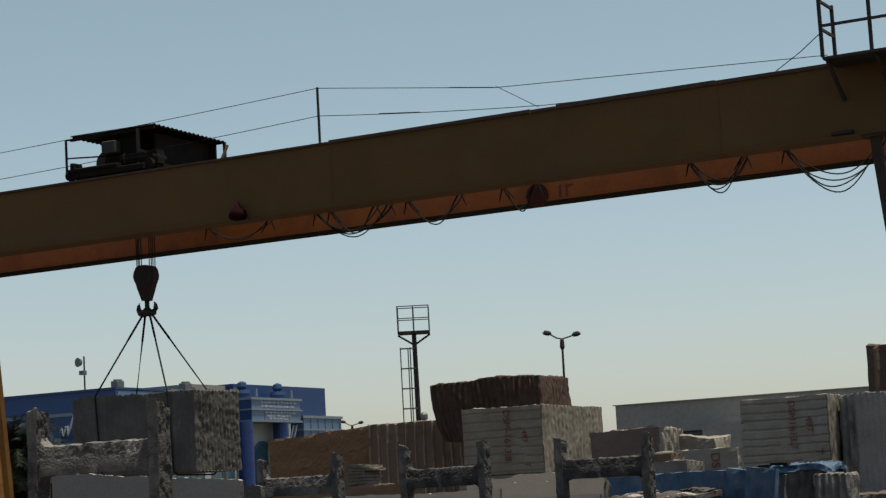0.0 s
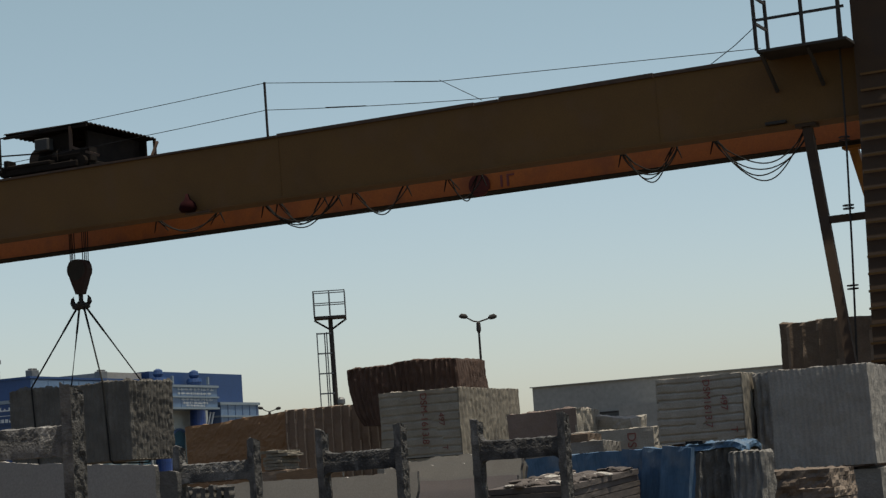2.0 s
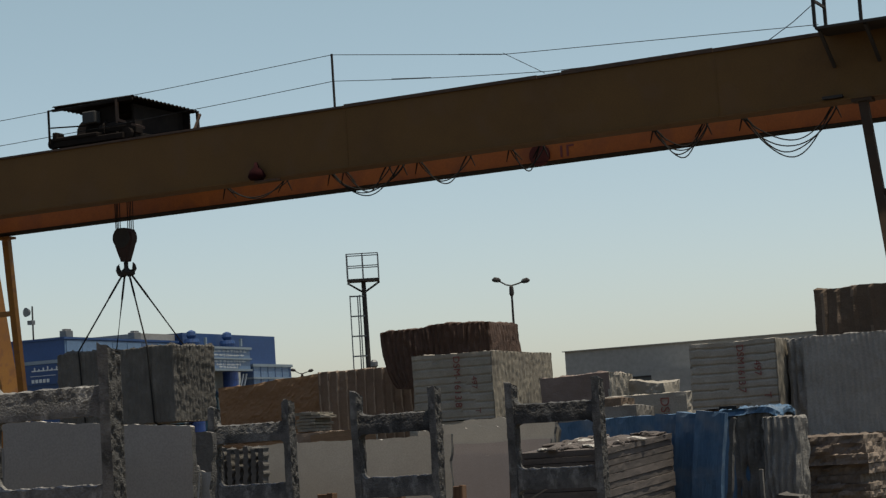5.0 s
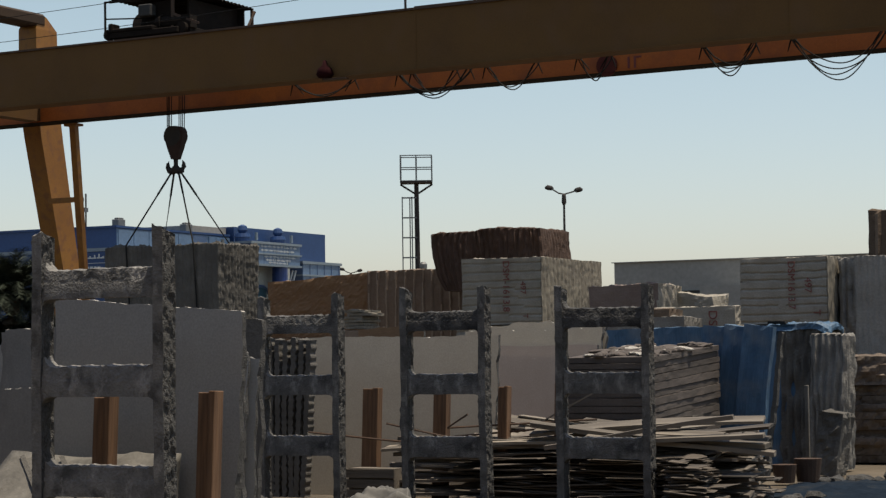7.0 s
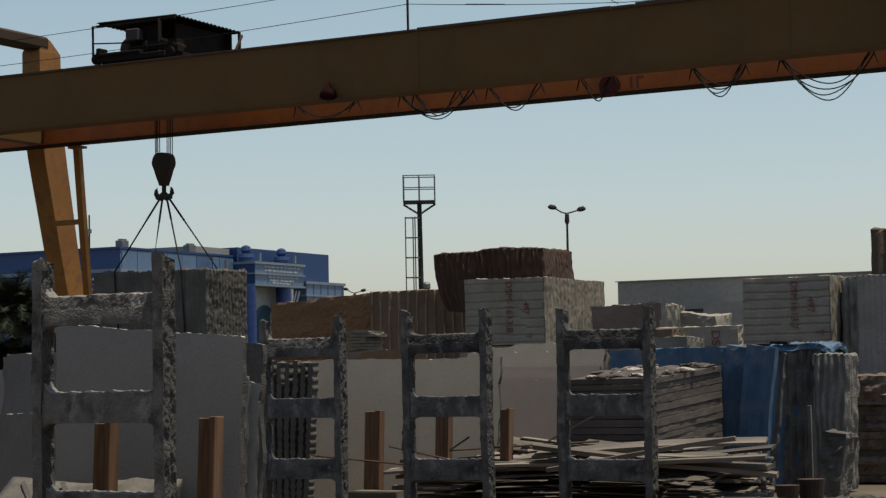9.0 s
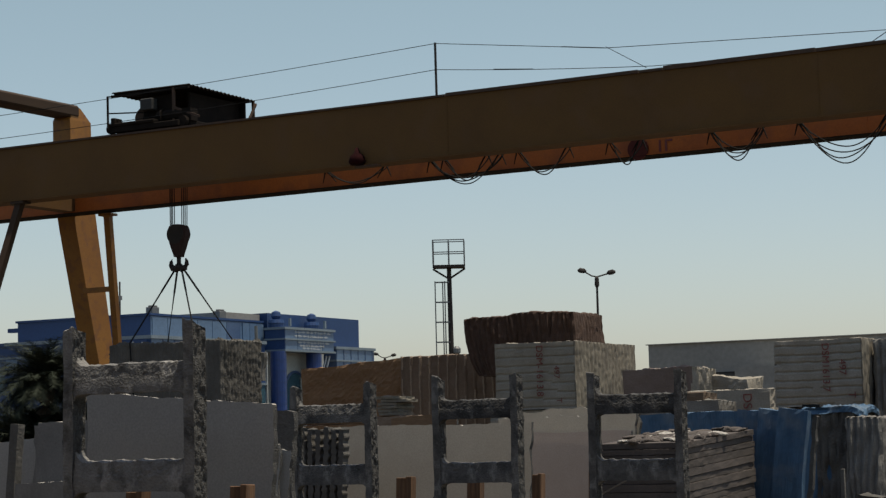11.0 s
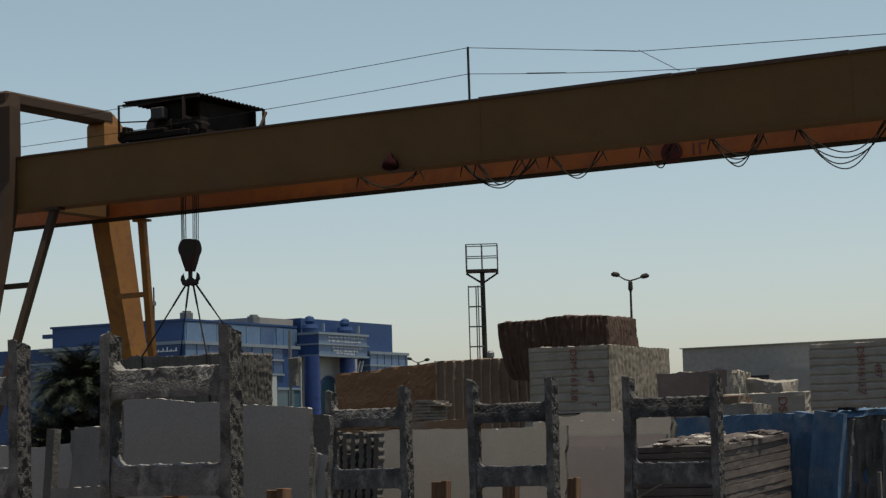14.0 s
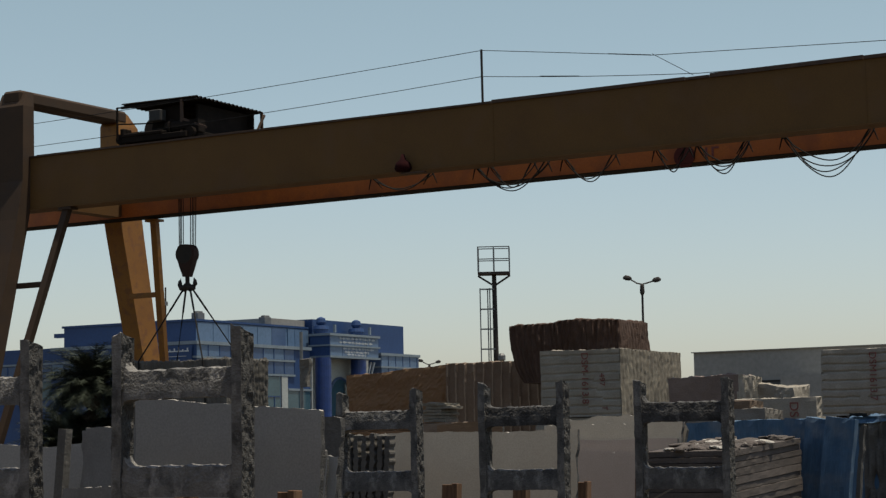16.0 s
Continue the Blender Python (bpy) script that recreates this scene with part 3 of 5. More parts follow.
for x, y, w, top, c in ((-0.74, 0.10, 0.02, 10.20, BLACKSTEEL), (0.98, 0.42, 0.03, 10.28, RUSTSHADOW), (-0.9, 3.3, 0.03, 10.3, RUSTSHADOW), (1.35, 3.3, 0.03, 10.3, RUSTSHADOW)):
    part("roof_post", boxes((x - w, x + w, y - w, y + w, 9.40, top)), c, trolley)
bm = bmesh.new()
beam(bm, (0.98, 0.42, 9.80), (1.75, 0.36, 9.5), 0.055, 0.055, (0, 1, 0))
part("diagonal_brace", bm, RUSTSHADOW, trolley)
for z in (9.78, 10.19):
    bm = bmesh.new()
    beam(bm, (-0.74, 0.10, z), (0.1, 0.5, z), 0.03, 0.03)
    part("handrail", bm, BLACKSTEEL, trolley)
bm = bmesh.new()
beam(bm, (1.40, 3.0, 9.75), (1.40, 3.35, 10.22), 0.05, 0.05)
part("roof_stay", bm, RUSTSHADOW, trolley)
part("rear_panel", boxes((-0.9, 1.36, 2.9, 2.95, 9.46, 10.2), (1.12, 1.18, 0.8, 2.9, 9.46, 10.2)), BLACKSTEEL, trolley)
bm = bmesh.new()
# corrugated sheet: waves across y
NY = 72
top, low = [], []
for j in range(NY + 1):
    y = 0.42 + j / NY * 2.85
    z = 10.30 - 0.03 * (j / NY) + 0.028 * math.sin(j / NY * math.tau * 17)
    top.append([bm.verts.new((x, y, z + 0.012 + k)) for x, k in ((-0.86, 0.02), (1.42, 0.0))])
    low.append([bm.verts.new((x, y, z + k)) for x, k in ((-0.86, 0.02), (1.42, 0.0))])
for j in range(NY):
    bm.faces.new((top[j][0], top[j][1], top[j + 1][1], top[j + 1][0]))
    bm.faces.new((low[j][0], low[j + 1][0], low[j + 1][1], low[j][1]))
    for k in (0, 1):
        bm.faces.new((top[j][k], top[j + 1][k], low[j + 1][k], low[j][k]))
for j in (0, NY):
    bm.faces.new((top[j][0], top[j][1], low[j][1], low[j][0]))
box(bm, -0.86, 1.42, 0.40, 0.46, 10.22, 10.28)
part("corrugated_roof", bm, BLACKSTEEL, trolley, "dark corrugated sheet roof")

# ---- hook block on its ropes, a part keyed on the crane (space: hook block's top at z = 0) ----
hook = part("hook_block", bmesh.new(), DARKSTEEL, crane, "dark steel hook block hung on wire ropes")
bm = bmesh.new()
prof = [(0.0, 0.10), (-0.04, 0.22), (-0.14, 0.275), (-0.30, 0.265), (-0.55, 0.18), (-0.74, 0.115), (-0.80, 0.09)]
rings = [[bm.verts.new((sx * r, sy * (0.16 if abs(z) < 0.6 else 0.12), z)) for sx, sy in ((-1, -0.6), (-0.75, -1), (0.75, -1), (1, -0.6), (1, 0.6), (0.75, 1), (-0.75, 1), (-1, 0.6))] for z, r in prof]
for r0, r1 in zip(rings, rings[1:]):
    for k in range(8):
        bm.faces.new((r0[k], r0[(k + 1) % 8], r1[(k + 1) % 8], r1[k]))
bm.faces.new(rings[0])
bm.faces.new(rings[-1][::-1])
part("sheave_case", bm, HOOKPAINT, hook)
for y in (-0.17, 0.13):
    bm = bmesh.new()
    tube(bm, [(0.0, y, -0.24), (0.0, y + 0.04, -0.24)], 0.24, 18)
    part("sheave_cheek", bm, DARKSTEEL, hook)
bm = bmesh.new()
tube(bm, [(0, 0, -0.78), (0, 0, -1.02)], 0.055, 10)
for s in (-1, 1):
    pts = [(0.0, 0, -1.03), (s * 0.09, 0, -1.09), (s * 0.18, 0, -1.07), (s * 0.235, 0, -0.99), (s * 0.23, 0, -0.90), (s * 0.20, 0, -0.84)]
    tube(bm, pts, [0.10, 0.095, 0.08, 0.06, 0.04, 0.015], 8)
part("double_hook", bm, DARKSTEEL, hook)
for x in (-0.27, -0.23, -0.19, -0.13, 0.11, 0.17, 0.22, 0.28):
    bm = bmesh.new()
    tube(bm, [(x * 0.9, 0.0, -0.1), (x, 0.02, 2.0)], 0.012, 5)
    part("hoist_rope", bm, CABLE, hook)

# ---- the hoisted block and its slings (space: centre of the block's base) ----
hoisted = single("stone_block", rough_block(3.28, 1.75, 1.77, 0.024, front="u", right="u", seed=4.3, pitch=0.135, deep=0.075, wobble=0.03, grit=0.014, top="r", front_part=0.35),
                 HOISTED, "dark grey rough stone block hanging in wire slings", "stone block")
sling = thing("wire_sling", "dark wire-rope slings from the hook around a hanging block", "sling")
for xn, xf in ((-0.84, -1.06), (1.10, 0.96)):
    for x, s_ in ((xn, -1), (xf, 1)):
        y = 0.87 * s_
        a = 0.10 if x > 0 else -0.10
        top, eye = Vector((a, 0.05 * s_, 3.60)), Vector((x, y + 0.05 * s_, 1.80))
        mid = top.lerp(eye, 0.304)
        bm = bmesh.new()
        tube(bm, [top, mid], 0.026, 6)
        tube(bm, [mid, eye, (x + 0.12, y + 0.06 * s_, 0.02)], 0.02, 6)
        part("rope", bm, CABLE, sling)
    bm = bmesh.new()
    tube(bm, [(xn + 0.12, -0.93, 0.02), (xn + 0.13, -0.8, -0.05), (xf + 0.13, 0.8, -0.05), (xf + 0.12, 0.93, 0.02)], 0.02, 6)
    part("rope", bm, CABLE, sling)


# ---- concrete ladder frames ----
def make_frame(label, m, seed, width, height, rails, group="concrete racks"):
    """A ladder frame, its front plane at y = 0: two posts with broken sides, three rails with rounded inner corners."""
    fr = thing("concrete_frame", label, "rack frame", m, group)
    pw, pd = 0.08, 0.145
    for x in (-width / 2 + pw / 2, width / 2 - pw / 2):
        h = height + 0.012 * math.sin(seed * 3 + x)
        bm = rough_block(pw, pd, h, 0.0095, front="s", right="f", left="f", top="r", seed=seed + x, wobble=0.010, grit=0.005, deep=0.019)
        for v in bm.verts:
            # the head is knocked off askew, more towards the back
            k = max(0.0, (v.co.z - h + 0.06) / 0.06)
            v.co.z -= k * (0.018 + 0.014 * math.sin(seed * 5 + x * 9) * v.co.x / 0.04 + 0.016 * v.co.y / 0.07 + 0.02 * n3(v.co, 16, seed))
            v.co.x += x
            v.co.y += pd / 2
        bm.normal_update()
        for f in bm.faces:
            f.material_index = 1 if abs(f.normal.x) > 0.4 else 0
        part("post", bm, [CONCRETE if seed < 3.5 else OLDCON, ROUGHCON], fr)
    half = width / 2 - pw + 0.012
    for z, tall in rails:
        bm = bmesh.new()
        n, k = 80, 10
        ring = []
        R = 0.075
        for i in range(n + 1):
            q0 = i / n
            # columns crowd towards the ends, where the corners are rounded
            s = half * math.sin((q0 - 0.5) * math.pi)
            e = half - 0.012 - abs(s)
            fil = R - math.sqrt(max(0, R * R - (R - e) ** 2)) if 0 < e < R else (R if e <= 0 else 0.0)
            jag = 0.010 * n3((s, z, 0), 11.3, seed + 0.3) + 0.010 * n3((s, z, 0), 31.7, seed + 0.3)
            zt, zb = z + tall / 2 + fil * 0.8 + jag, z - tall / 2 - fil * 0.6 + 0.4 * jag
            col = []
            for j in range(k + 1):
                t = j / k
                q = zb + (zt - zb) * t
                col.append((s, 0.010 + 0.020 * t * t + 0.006 * n3((s, 0, q), 9, seed) + (0.010 * abs(n3((s, 0, q), 21, seed)) if t > 0.55 else 0), q))
            for j in range(k, -1, -1):
                col.append((s, 0.125, zb + (zt - zb) * j / k + (0.012 if j == k else 0)))
            ring.append([bm.verts.new(p) for p in col])
        for a, b in zip(ring, ring[1:]):
            for j in range(len(a)):
                bm.faces.new((a[j], b[j], b[(j + 1) % len(a)], a[(j + 1) % len(a)]))
        bm.faces.new(ring[0])
        bm.faces.new(ring[-1][::-1])
        part("rail", bm, STAINEDCON if z == rails[0][0] and seed > 4.5 else (CONCRETE if seed < 3.5 else OLDCON), fr)
    return fr


FRAME = "cast concrete ladder-shaped rack frame with chipped edges"
NEAR_RAILS = ((2.102, 0.19), (1.452, 0.2), (0.788, 0.2))
FAR_RAILS = ((1.965, 0.19), (1.302, 0.205), (0.645, 0.205))
for i, (x, y, w, h) in enumerate(((-8.44, 11.2, 1.07, 2.455), (-10.235, 11.2, 1.07, 2.455), (-11.908, 19.4, 1.024, 2.29), (-10.13, 19.4, 1.01, 2.32), (-8.322, 19.4, 1.025, 2.31))):
    make_frame(FRAME, pose(x, y, -0.02, 0.3 * math.sin(i * 2.1), 0.25 * math.sin(i * 1.7 + 0.5), 0.5 * math.cos(i * 3)), i + 2.0, w, h, NEAR_RAILS if y < 12 else FAR_RAILS)


# ---- slabs leaning behind the frames ----
def slab(label, x0, x1, y, h, thick, material, lean=6.0, seed=1.0, edge=EDGESTONE, group="leaning slabs", skew=0.0, top_noise=0.015, slope=0.0):
    """A sawn slab standing on its long edge and leaning back; its rim is broken."""
    w = x1 - x0
    nx, nz = max(6, int(w / 0.03)), 24
    bm = bmesh.new()
    front, back = [], []
    for i in range(nx + 1):
        u = i / nx
        colf, colb = [], []
        for j in range(nz + 1):
            q = j / nz
            up = h + slope * (u - 0.5) + top_noise * (n3((u * w, 0.37, 0.61), 7.3, seed + 0.3) * 1.8 + n3((u * w, 0.41, 0.23), 19.7, seed + 0.3)) + 0.04 * n3((u * w, 0.3, 0.7), 1.23, seed + 0.3)
            rag = (0.03 * n3((0.3, q * h, 0.6), 4.7, seed) + 0.02 * n3((0.3, q * h, 0.2), 17, seed)) if i in (0, nx) else 0
            xx = -w / 2 + u * w + rag + skew * (1 - q) * (u - 0.0)
            colf.append(bm.verts.new((xx, -thick / 2, q * up)))
            colb.append(bm.verts.new((xx + 0.01 * n3((u * w, q, seed), 15), thick / 2, q * up + (0.012 * n3((u * w, 3, seed), 18) if j == nz else 0))))
        front.append(colf)
        back.append(colb)

    def quad(a, b, c, d, k):
        bm.faces.new((a, b, c, d)).material_index = k
    for i in range(nx):
        for j in range(nz):
            quad(front[i][j], front[i + 1][j], front[i + 1][j + 1], front[i][j + 1], 0)
            quad(back[i][j], back[i][j + 1], back[i + 1][j + 1], back[i + 1][j], 0)
        quad(front[i][nz], front[i + 1][nz], back[i + 1][nz], back[i][nz], 1)
        quad(front[i][0], back[i][0], back[i + 1][0], front[i + 1][0], 0)
    for j in range(nz):
        quad(front[0][j], front[0][j + 1], back[0][j + 1], back[0][j], 2)
        quad(front[nx][j], back[nx][j], back[nx][j + 1], front[nx][j + 1], 2)
    return single("stone_slab", bm, [material, edge, ROUGHCON], label, "stone slab", pose((x0 + x1) / 2, y, 0.0, -lean), group)


slab("large grey sawn stone slab leaning behind a concrete frame", -9.45, -7.84, 12.0, 1.955, 0.05, GREYSLAB, 3.0, 1.0, skew=-0.06, slope=-0.11, top_noise=0.008)
slab("dark grey rough-topped slab behind a large grey one", -9.6, -8.97, 14.0, 1.89, 0.06, HOISTED, 3.0, 4.0, edge=GREYBLOCK)
for k in range(3):
    slab("grey sawn stone slab packed behind another slab", -9.4, -7.95 - 0.03 * k, 12.1 + 0.08 * k, 1.80 - 0.09 * k, 0.035, GREYSLAB, 3.0, 5.0 + k, edge=GREYBLOCK)
for k in range(2):
    slab("narrow grey slab offcut standing on end", -8.90 + 0.05 * k, -8.80 + 0.05 * k, 13.5 + 0.07 * k, 1.62 - 0.05 * k, 0.03, GREYSLAB, 4.0, 8.0 + k, edge=GREYBLOCK, group="slab offcuts")
for k, (a, b, h, y) in enumerate(((-13.22, -12.45, 1.905, 16.0), (-13.36, -13.0, 1.87, 16.12), (-15.9, -13.55, 1.75, 16.5))):
    slab("grey stone slab with broken top edge leaning on a stack", a, b, y, h, 0.05, DARKSLAB if k < 2 else GREYSLAB, 4.0, 12.0 + k, top_noise=0.012 if k < 2 else 0.003)
bm = rough_block(0.10, 0.10, 1.9, 0.03, front="s", right="s", left="s", seed=17.0, wobble=0.006, grit=0.003, deep=0.012)
single("stone_slab", bm, HOISTED, "dark stone slab standing end-on beside the stack", "stone slab", pose(-13.74, 16.2, 0, -1, 4.5), "leaning slabs")
slab("low grey sawn slab standing before the stack", -12.93, -11.9, 15.4, 1.335, 0.06, DARKSLAB, 0.8, 19.0, top_noise=0.002)
# edge-on slabs with dark broken rims
for k in range(6):
    bm = rough_block(0.062, 0.13, 1.81 - 0.012 * (k % 3), 0.018, front="s", right="s", left="s", seed=30.3 + k, wobble=0.015, grit=0.006)
    for v in bm.verts:
        # both rims are broken in scallops
        v.co.x += 0.006 * math.sin(v.co.z * 70 + 1.7 * k + 3 * n3((k, 0.3, v.co.z), 3, 1.3)) * (1 if v.co.x > 0 else -1) + 0.008 * n3((k, 0.3, v.co.z), 14, 3.3)
    single("stone_slab", bm, HOISTED, "dark rough-edged stone slab standing edge-on in a bundle", "stone slab", pose(-12.85 + 0.082 * k, 20.4, 0, 0, -0.3 + 0.75 * k), "edge-on slab bundle")
slab("pale beige sawn stone slab leaning in the rack", -12.98, -10.28, 20.85, 1.82, 0.05, BEIGESLAB, 7.0, 40, top_noise=0.008)
slab("pale beige sawn stone slab with chipped top", -11.6, -10.36, 21.0, 1.80, 0.05, BEIGESLAB, 7.0, 41, top_noise=0.008)
slab("tan stone slab standing behind pale ones", -12.65, -11.75, 22.0, 1.92, 0.05, TANBLOCK, 2.0, 42, top_noise=0.006)
for k, (h, c) in enumerate(((1.54, PINKSLAB), (1.72, PINKSLAB), (1.91, BEIGESLAB), (1.99, BEIGESLAB))):
    slab("pinkish beige stone slab in a tilted row", -12.4, -10.45, 23.9 + 0.14 * k, h, 0.06, c, 7.0, 50 + k, top_noise=0.02 if k > 1 else 0.003)


def stake(label, x0, x1, y, h):
    st = thing("timber_prop", label, "timber prop", pose((x0 + x1) / 2, y, 0, -2.5, 0.8), "timber props")
    w = x1 - x0
    for a, b, hh, d in ((-0.5, 0.12, h - 0.012, 0.04), (0.14, 0.5, h, 0.055)):
        part("board", boxes((a * w, b * w, -d, d, 0, hh), bevel=0.005), TIMBER, st)
    return st


for x0, x1, y, h in ((-8.885, -8.735, 11.72, 1.33), (-8.015, -7.87, 11.72, 1.36), (-11.635, -11.43, 20.3, 1.24), (-10.74, -10.57, 20.3, 1.20), (-9.95, -9.83, 20.3, 1.25), (-9.37, -9.30, 20.5, 1.28)):
    stake("reddish brown timber prop standing against a slab", x0, x1, y, h)

# ---- stack of split slabs behind the last frame ----
stack = thing("slab_stack", "stack of brown split-stone slabs with rough ends", "slab stack", pose(-9.76, 24.1, 0))
random.seed(11)
z = 0.5
k = 0
while z < 1.5:
    hh = random.uniform(0.06, 0.088)
    bm = rough_block(1.14 + random.uniform(-0.015, 0.015), 2.25 + random.uniform(-0.03, 0.03), hh, 0.04, front="s", right="s", seed=60.3 + k, wobble=0.010, grit=0.007, deep=0.012)
    ob = part("slab", bm, PURPLE, stack)
    ob.matrix_basis = pose(random.uniform(-0.008, 0.008), random.uniform(-0.006, 0.006), z + 0.06, 3.5, 0, random.uniform(-0.3, 0.3))
    z += hh + 0.009
    k += 1
z += 0.06
bm = rough_block(1.2, 2.3, 0.55, 0.1, front="r", seed=71)
part("base_stone", bm, PURPLE, stack)
random.seed(12)
chips = []
for k in range(5):
    bm = bmesh.new()
    bmesh.ops.create_icosphere(bm, subdivisions=2, radius=0.10)
    for v in bm.verts:
        v.co *= 1 + 0.6 * n3(v.co, 8.3, k + 0.7)
        v.co.z *= 0.35
    chips.append(finish(bm, "stone_chip", EDGESTONE if k < 1 else PURPLE))
for k in range(70):
    y = random.uniform(-1.12, 1.1)
    shared("stone_chip", random.choice(chips), stack, pose(random.uniform(-0.52, 0.52), y, z + 0.01 + 0.061 * y, random.uniform(-8, 8), random.uniform(-8, 8), random.uniform(0, 360)) @ Matrix.Diagonal((random.uniform(0.5, 1.5), random.uniform(0.5, 1.2), random.uniform(0.6, 1.2), 1)))


# ---- blue sheeted slabs ----
def sheeted(label, x, y, w, d, h, lean, seed, material, m_rz=0):
    bm = rough_block(w, d, h, 0.06, front="v", right="v", top="r", seed=seed, wobble=0.03, grit=0.006, pitch=0.22, deep=0.018)
    return single("sheeted_slabs", bm, material, label, "covered slabs", pose(x, y, 0, -lean, 7.0, m_rz), "blue covered slabs")


sheeted("slabs under faded blue plastic sheeting, leaning", -8.83, 25.1, 0.38, 0.12, 1.93, 1, 90, BLUETARP)
sheeted("slabs under faded blue plastic sheeting, leaning", -9.2, 25.35, 0.36, 0.14, 1.93, 1, 91, BLUETARP)
sheeted("slabs under faded blue plastic sheeting, leaning", -9.5, 25.5, 0.4, 0.2, 1.92, 1, 92, BLUETARP)
single("sheeted_slabs", rough_block(3.0, 0.9, 1.93, 0.09, front="v", top="r", seed=93, pitch=0.3, deep=0.02, wobble=0.02), BLUETARP, "long row of slabs under blue plastic sheeting", "covered slabs", pose(-10.3, 27.6, 0), "blue covered slabs")
slab("dark bluish slab leaning beside sheeted slabs", -8.60, -8.55, 25.2, 1.86, 0.10, HOISTED, 6, 95, edge=HOISTED).matrix_basis = pose(-8.58, 25.2, 0, -3, 6.5)
single("stone_block", rough_block(0.55, 1.2, 1.9, 0.05, front="c", right="c", seed=96.4, deep=0.06, pitch=0.09), HOISTED, "dark rough block with dusty blue sheet edge on top", "stone block", pose(-8.72, 27.7, 0))
bm = rough_block(0.8, 0.9, 0.08, 0.035, seed=97.3, wobble=0.05, grit=0.035, deep=0.05, front="r", right="r")
for v in bm.verts:
    # the sheet sags over the block's edges in folds
    over = max(0.0, abs(v.co.x) - 0.30) + max(0.0, abs(v.co.y) - 0.42)
    v.co.z -= 0.55 * over * (0.6 + 0.6 * math.sin(9 * v.co.x + 7 * v.co.y))
single("sheet_scrap", bm, BLUETARP, "crumpled blue sheet draped over the top of a rough block", "plastic sheet", pose(-8.78, 27.5, 1.88))
bm = rough_block(0.26, 0.2, 0.07, 0.03, seed=98, wobble=0.04, grit=0.03)
single("rag_bundle", bm, CABLE, "black rag bundle on the blue sheeting", "rag", pose(-9.08, 27.3, 1.93))
single("stone_block", rough_block(0.46, 0.5, 1.80, 0.022, front="c", right="c", seed=99.4, deep=0.04, pitch=0.085, wobble=0.02), GREYBLOCK, "upright grey block with deeply chiselled side", "stone block", pose(-8.36, 27.25, 0.0, 0, 1.5))
single("stone_block", rough_block(0.32, 0.5, 0.82, 0.05, front="r", right="c", seed=100, deep=0.05), HOISTED, "broken lump of grey stone standing by a block", "stone block", pose(-8.05, 26.1, 0, 0, 8))
single("timber_prop", boxes((-0.025, 0.025, -0.025, 0.025, 0, 1.14), bevel=0.005), GREYTARP, "thin pale timber post standing among stones", "timber prop", pose(-8.42, 26.4, 0))

# pile of brown layered stones by the open ground
pile = thing("layered_stone_pile", "pile of brown split stones in ragged layers", "stone pile", pose(-8.25, 29.7, 0))
random.seed(21)
z = 0.0
k = 0
while z < 1.5:
    hh = random.uniform(0.09, 0.15)
    bm = rough_block(1.05 + random.uniform(-0.1, 0.08), 1.3, hh, 0.05, front="r", right="r", seed=110 + k, wobble=0.04, grit=0.02, deep=0.05)
    ob = part("stone", bm, LAYERSTONE, pile)
    ob.matrix_basis = pose(random.uniform(-0.04, 0.04), random.uniform(-0.05, 0.05), z, 0, 0, random.uniform(-2, 2))
    z += hh + 0.008
    k += 1


# ---- quarry blocks ----
def block(label, x0, x1, y0, y1, z0, z1, material, **kw):
    cell = kw.pop("cell", 0.07)
    rz = kw.pop("rz", 0.0)
    taper = kw.pop("taper", None)
    bm = rough_block(x1 - x0, y1 - y0, z1 - z0, cell, **kw)
    if taper:
        for v in bm.verts:
            k = min(1.0, max(0.0, 1 - v.co.z / (z1 - z0)))
            e = k ** 3.2 if v.co.x < 0 else k
            v.co.x += e * abs(v.co.x) / ((x1 - x0) / 2) * taper[0 if v.co.x < 0 else 1]
            v.co.z += taper[2] * (1 - k) * v.co.x / (x1 - x0)
    if kw.get("front") == "g":
        bm.normal_update()
        for f in bm.faces:
            c = f.calc_center_median()
            q = c.x / kw["pitch"] + 0.5 * n3((c.x * 0.5, 0.3, 0.2), 1.5, kw["seed"]) + 0.05 * n3((c.x, c.z, 0), 1.0, kw["seed"])
            if f.normal.y < -0.3 and q % 1.0 < (0.15 if material == STRIPED else 0.12) and n3((c.x * 3, 0.5, c.z * 0.7), 1.0, 4.4) > -0.25:
                f.material_index = 1
        material = [material, PALESCAR if material == STRIPED else STRIPED]
    # right sides take a second stone: duller on cream blocks, cream on mauve
    elif material in (WHITEBLOCK, MAUVE) and kw.get("right") in ("v", "c", "u"):
        bm.normal_update()
        for f in bm.faces:
            if f.normal.x > 0.45 or f.calc_center_median().x > (x1 - x0) / 2 - 0.03:
                f.material_index = 1
        material = [material, WHITEBLOCK if material == MAUVE else DULLCREAM]
    return single("stone_block", bm, material, label, "stone block", pose((x0 + x1) / 2, (y0 + y1) / 2, z0, 0, 0, rz), "quarry blocks")


def marks(ob, w, d, h, rows):
    """Red painted marks on the front, reading downwards."""
    for text, size, x, z in rows:
        m = Matrix.Translation((x, -d / 2 - 0.02, z)) @ pose(0, 0, 0, 90, 0, 0) @ pose(0, 0, 0, 0, 0, -90)
        lettering(text, size, m, REDMARK, ob, "painted_mark")


# cream block with saw lines, its supports, and the brown one behind
ob = block("cream sawn stone block with red painted numbers", -22.42, -20.33, 44.0, 47.5, 2.33, 3.89, WHITEBLOCK, front="h", right="u", seed=120.3, pitch=0.2, deep=0.026, cell=0.042, wobble=0.02)
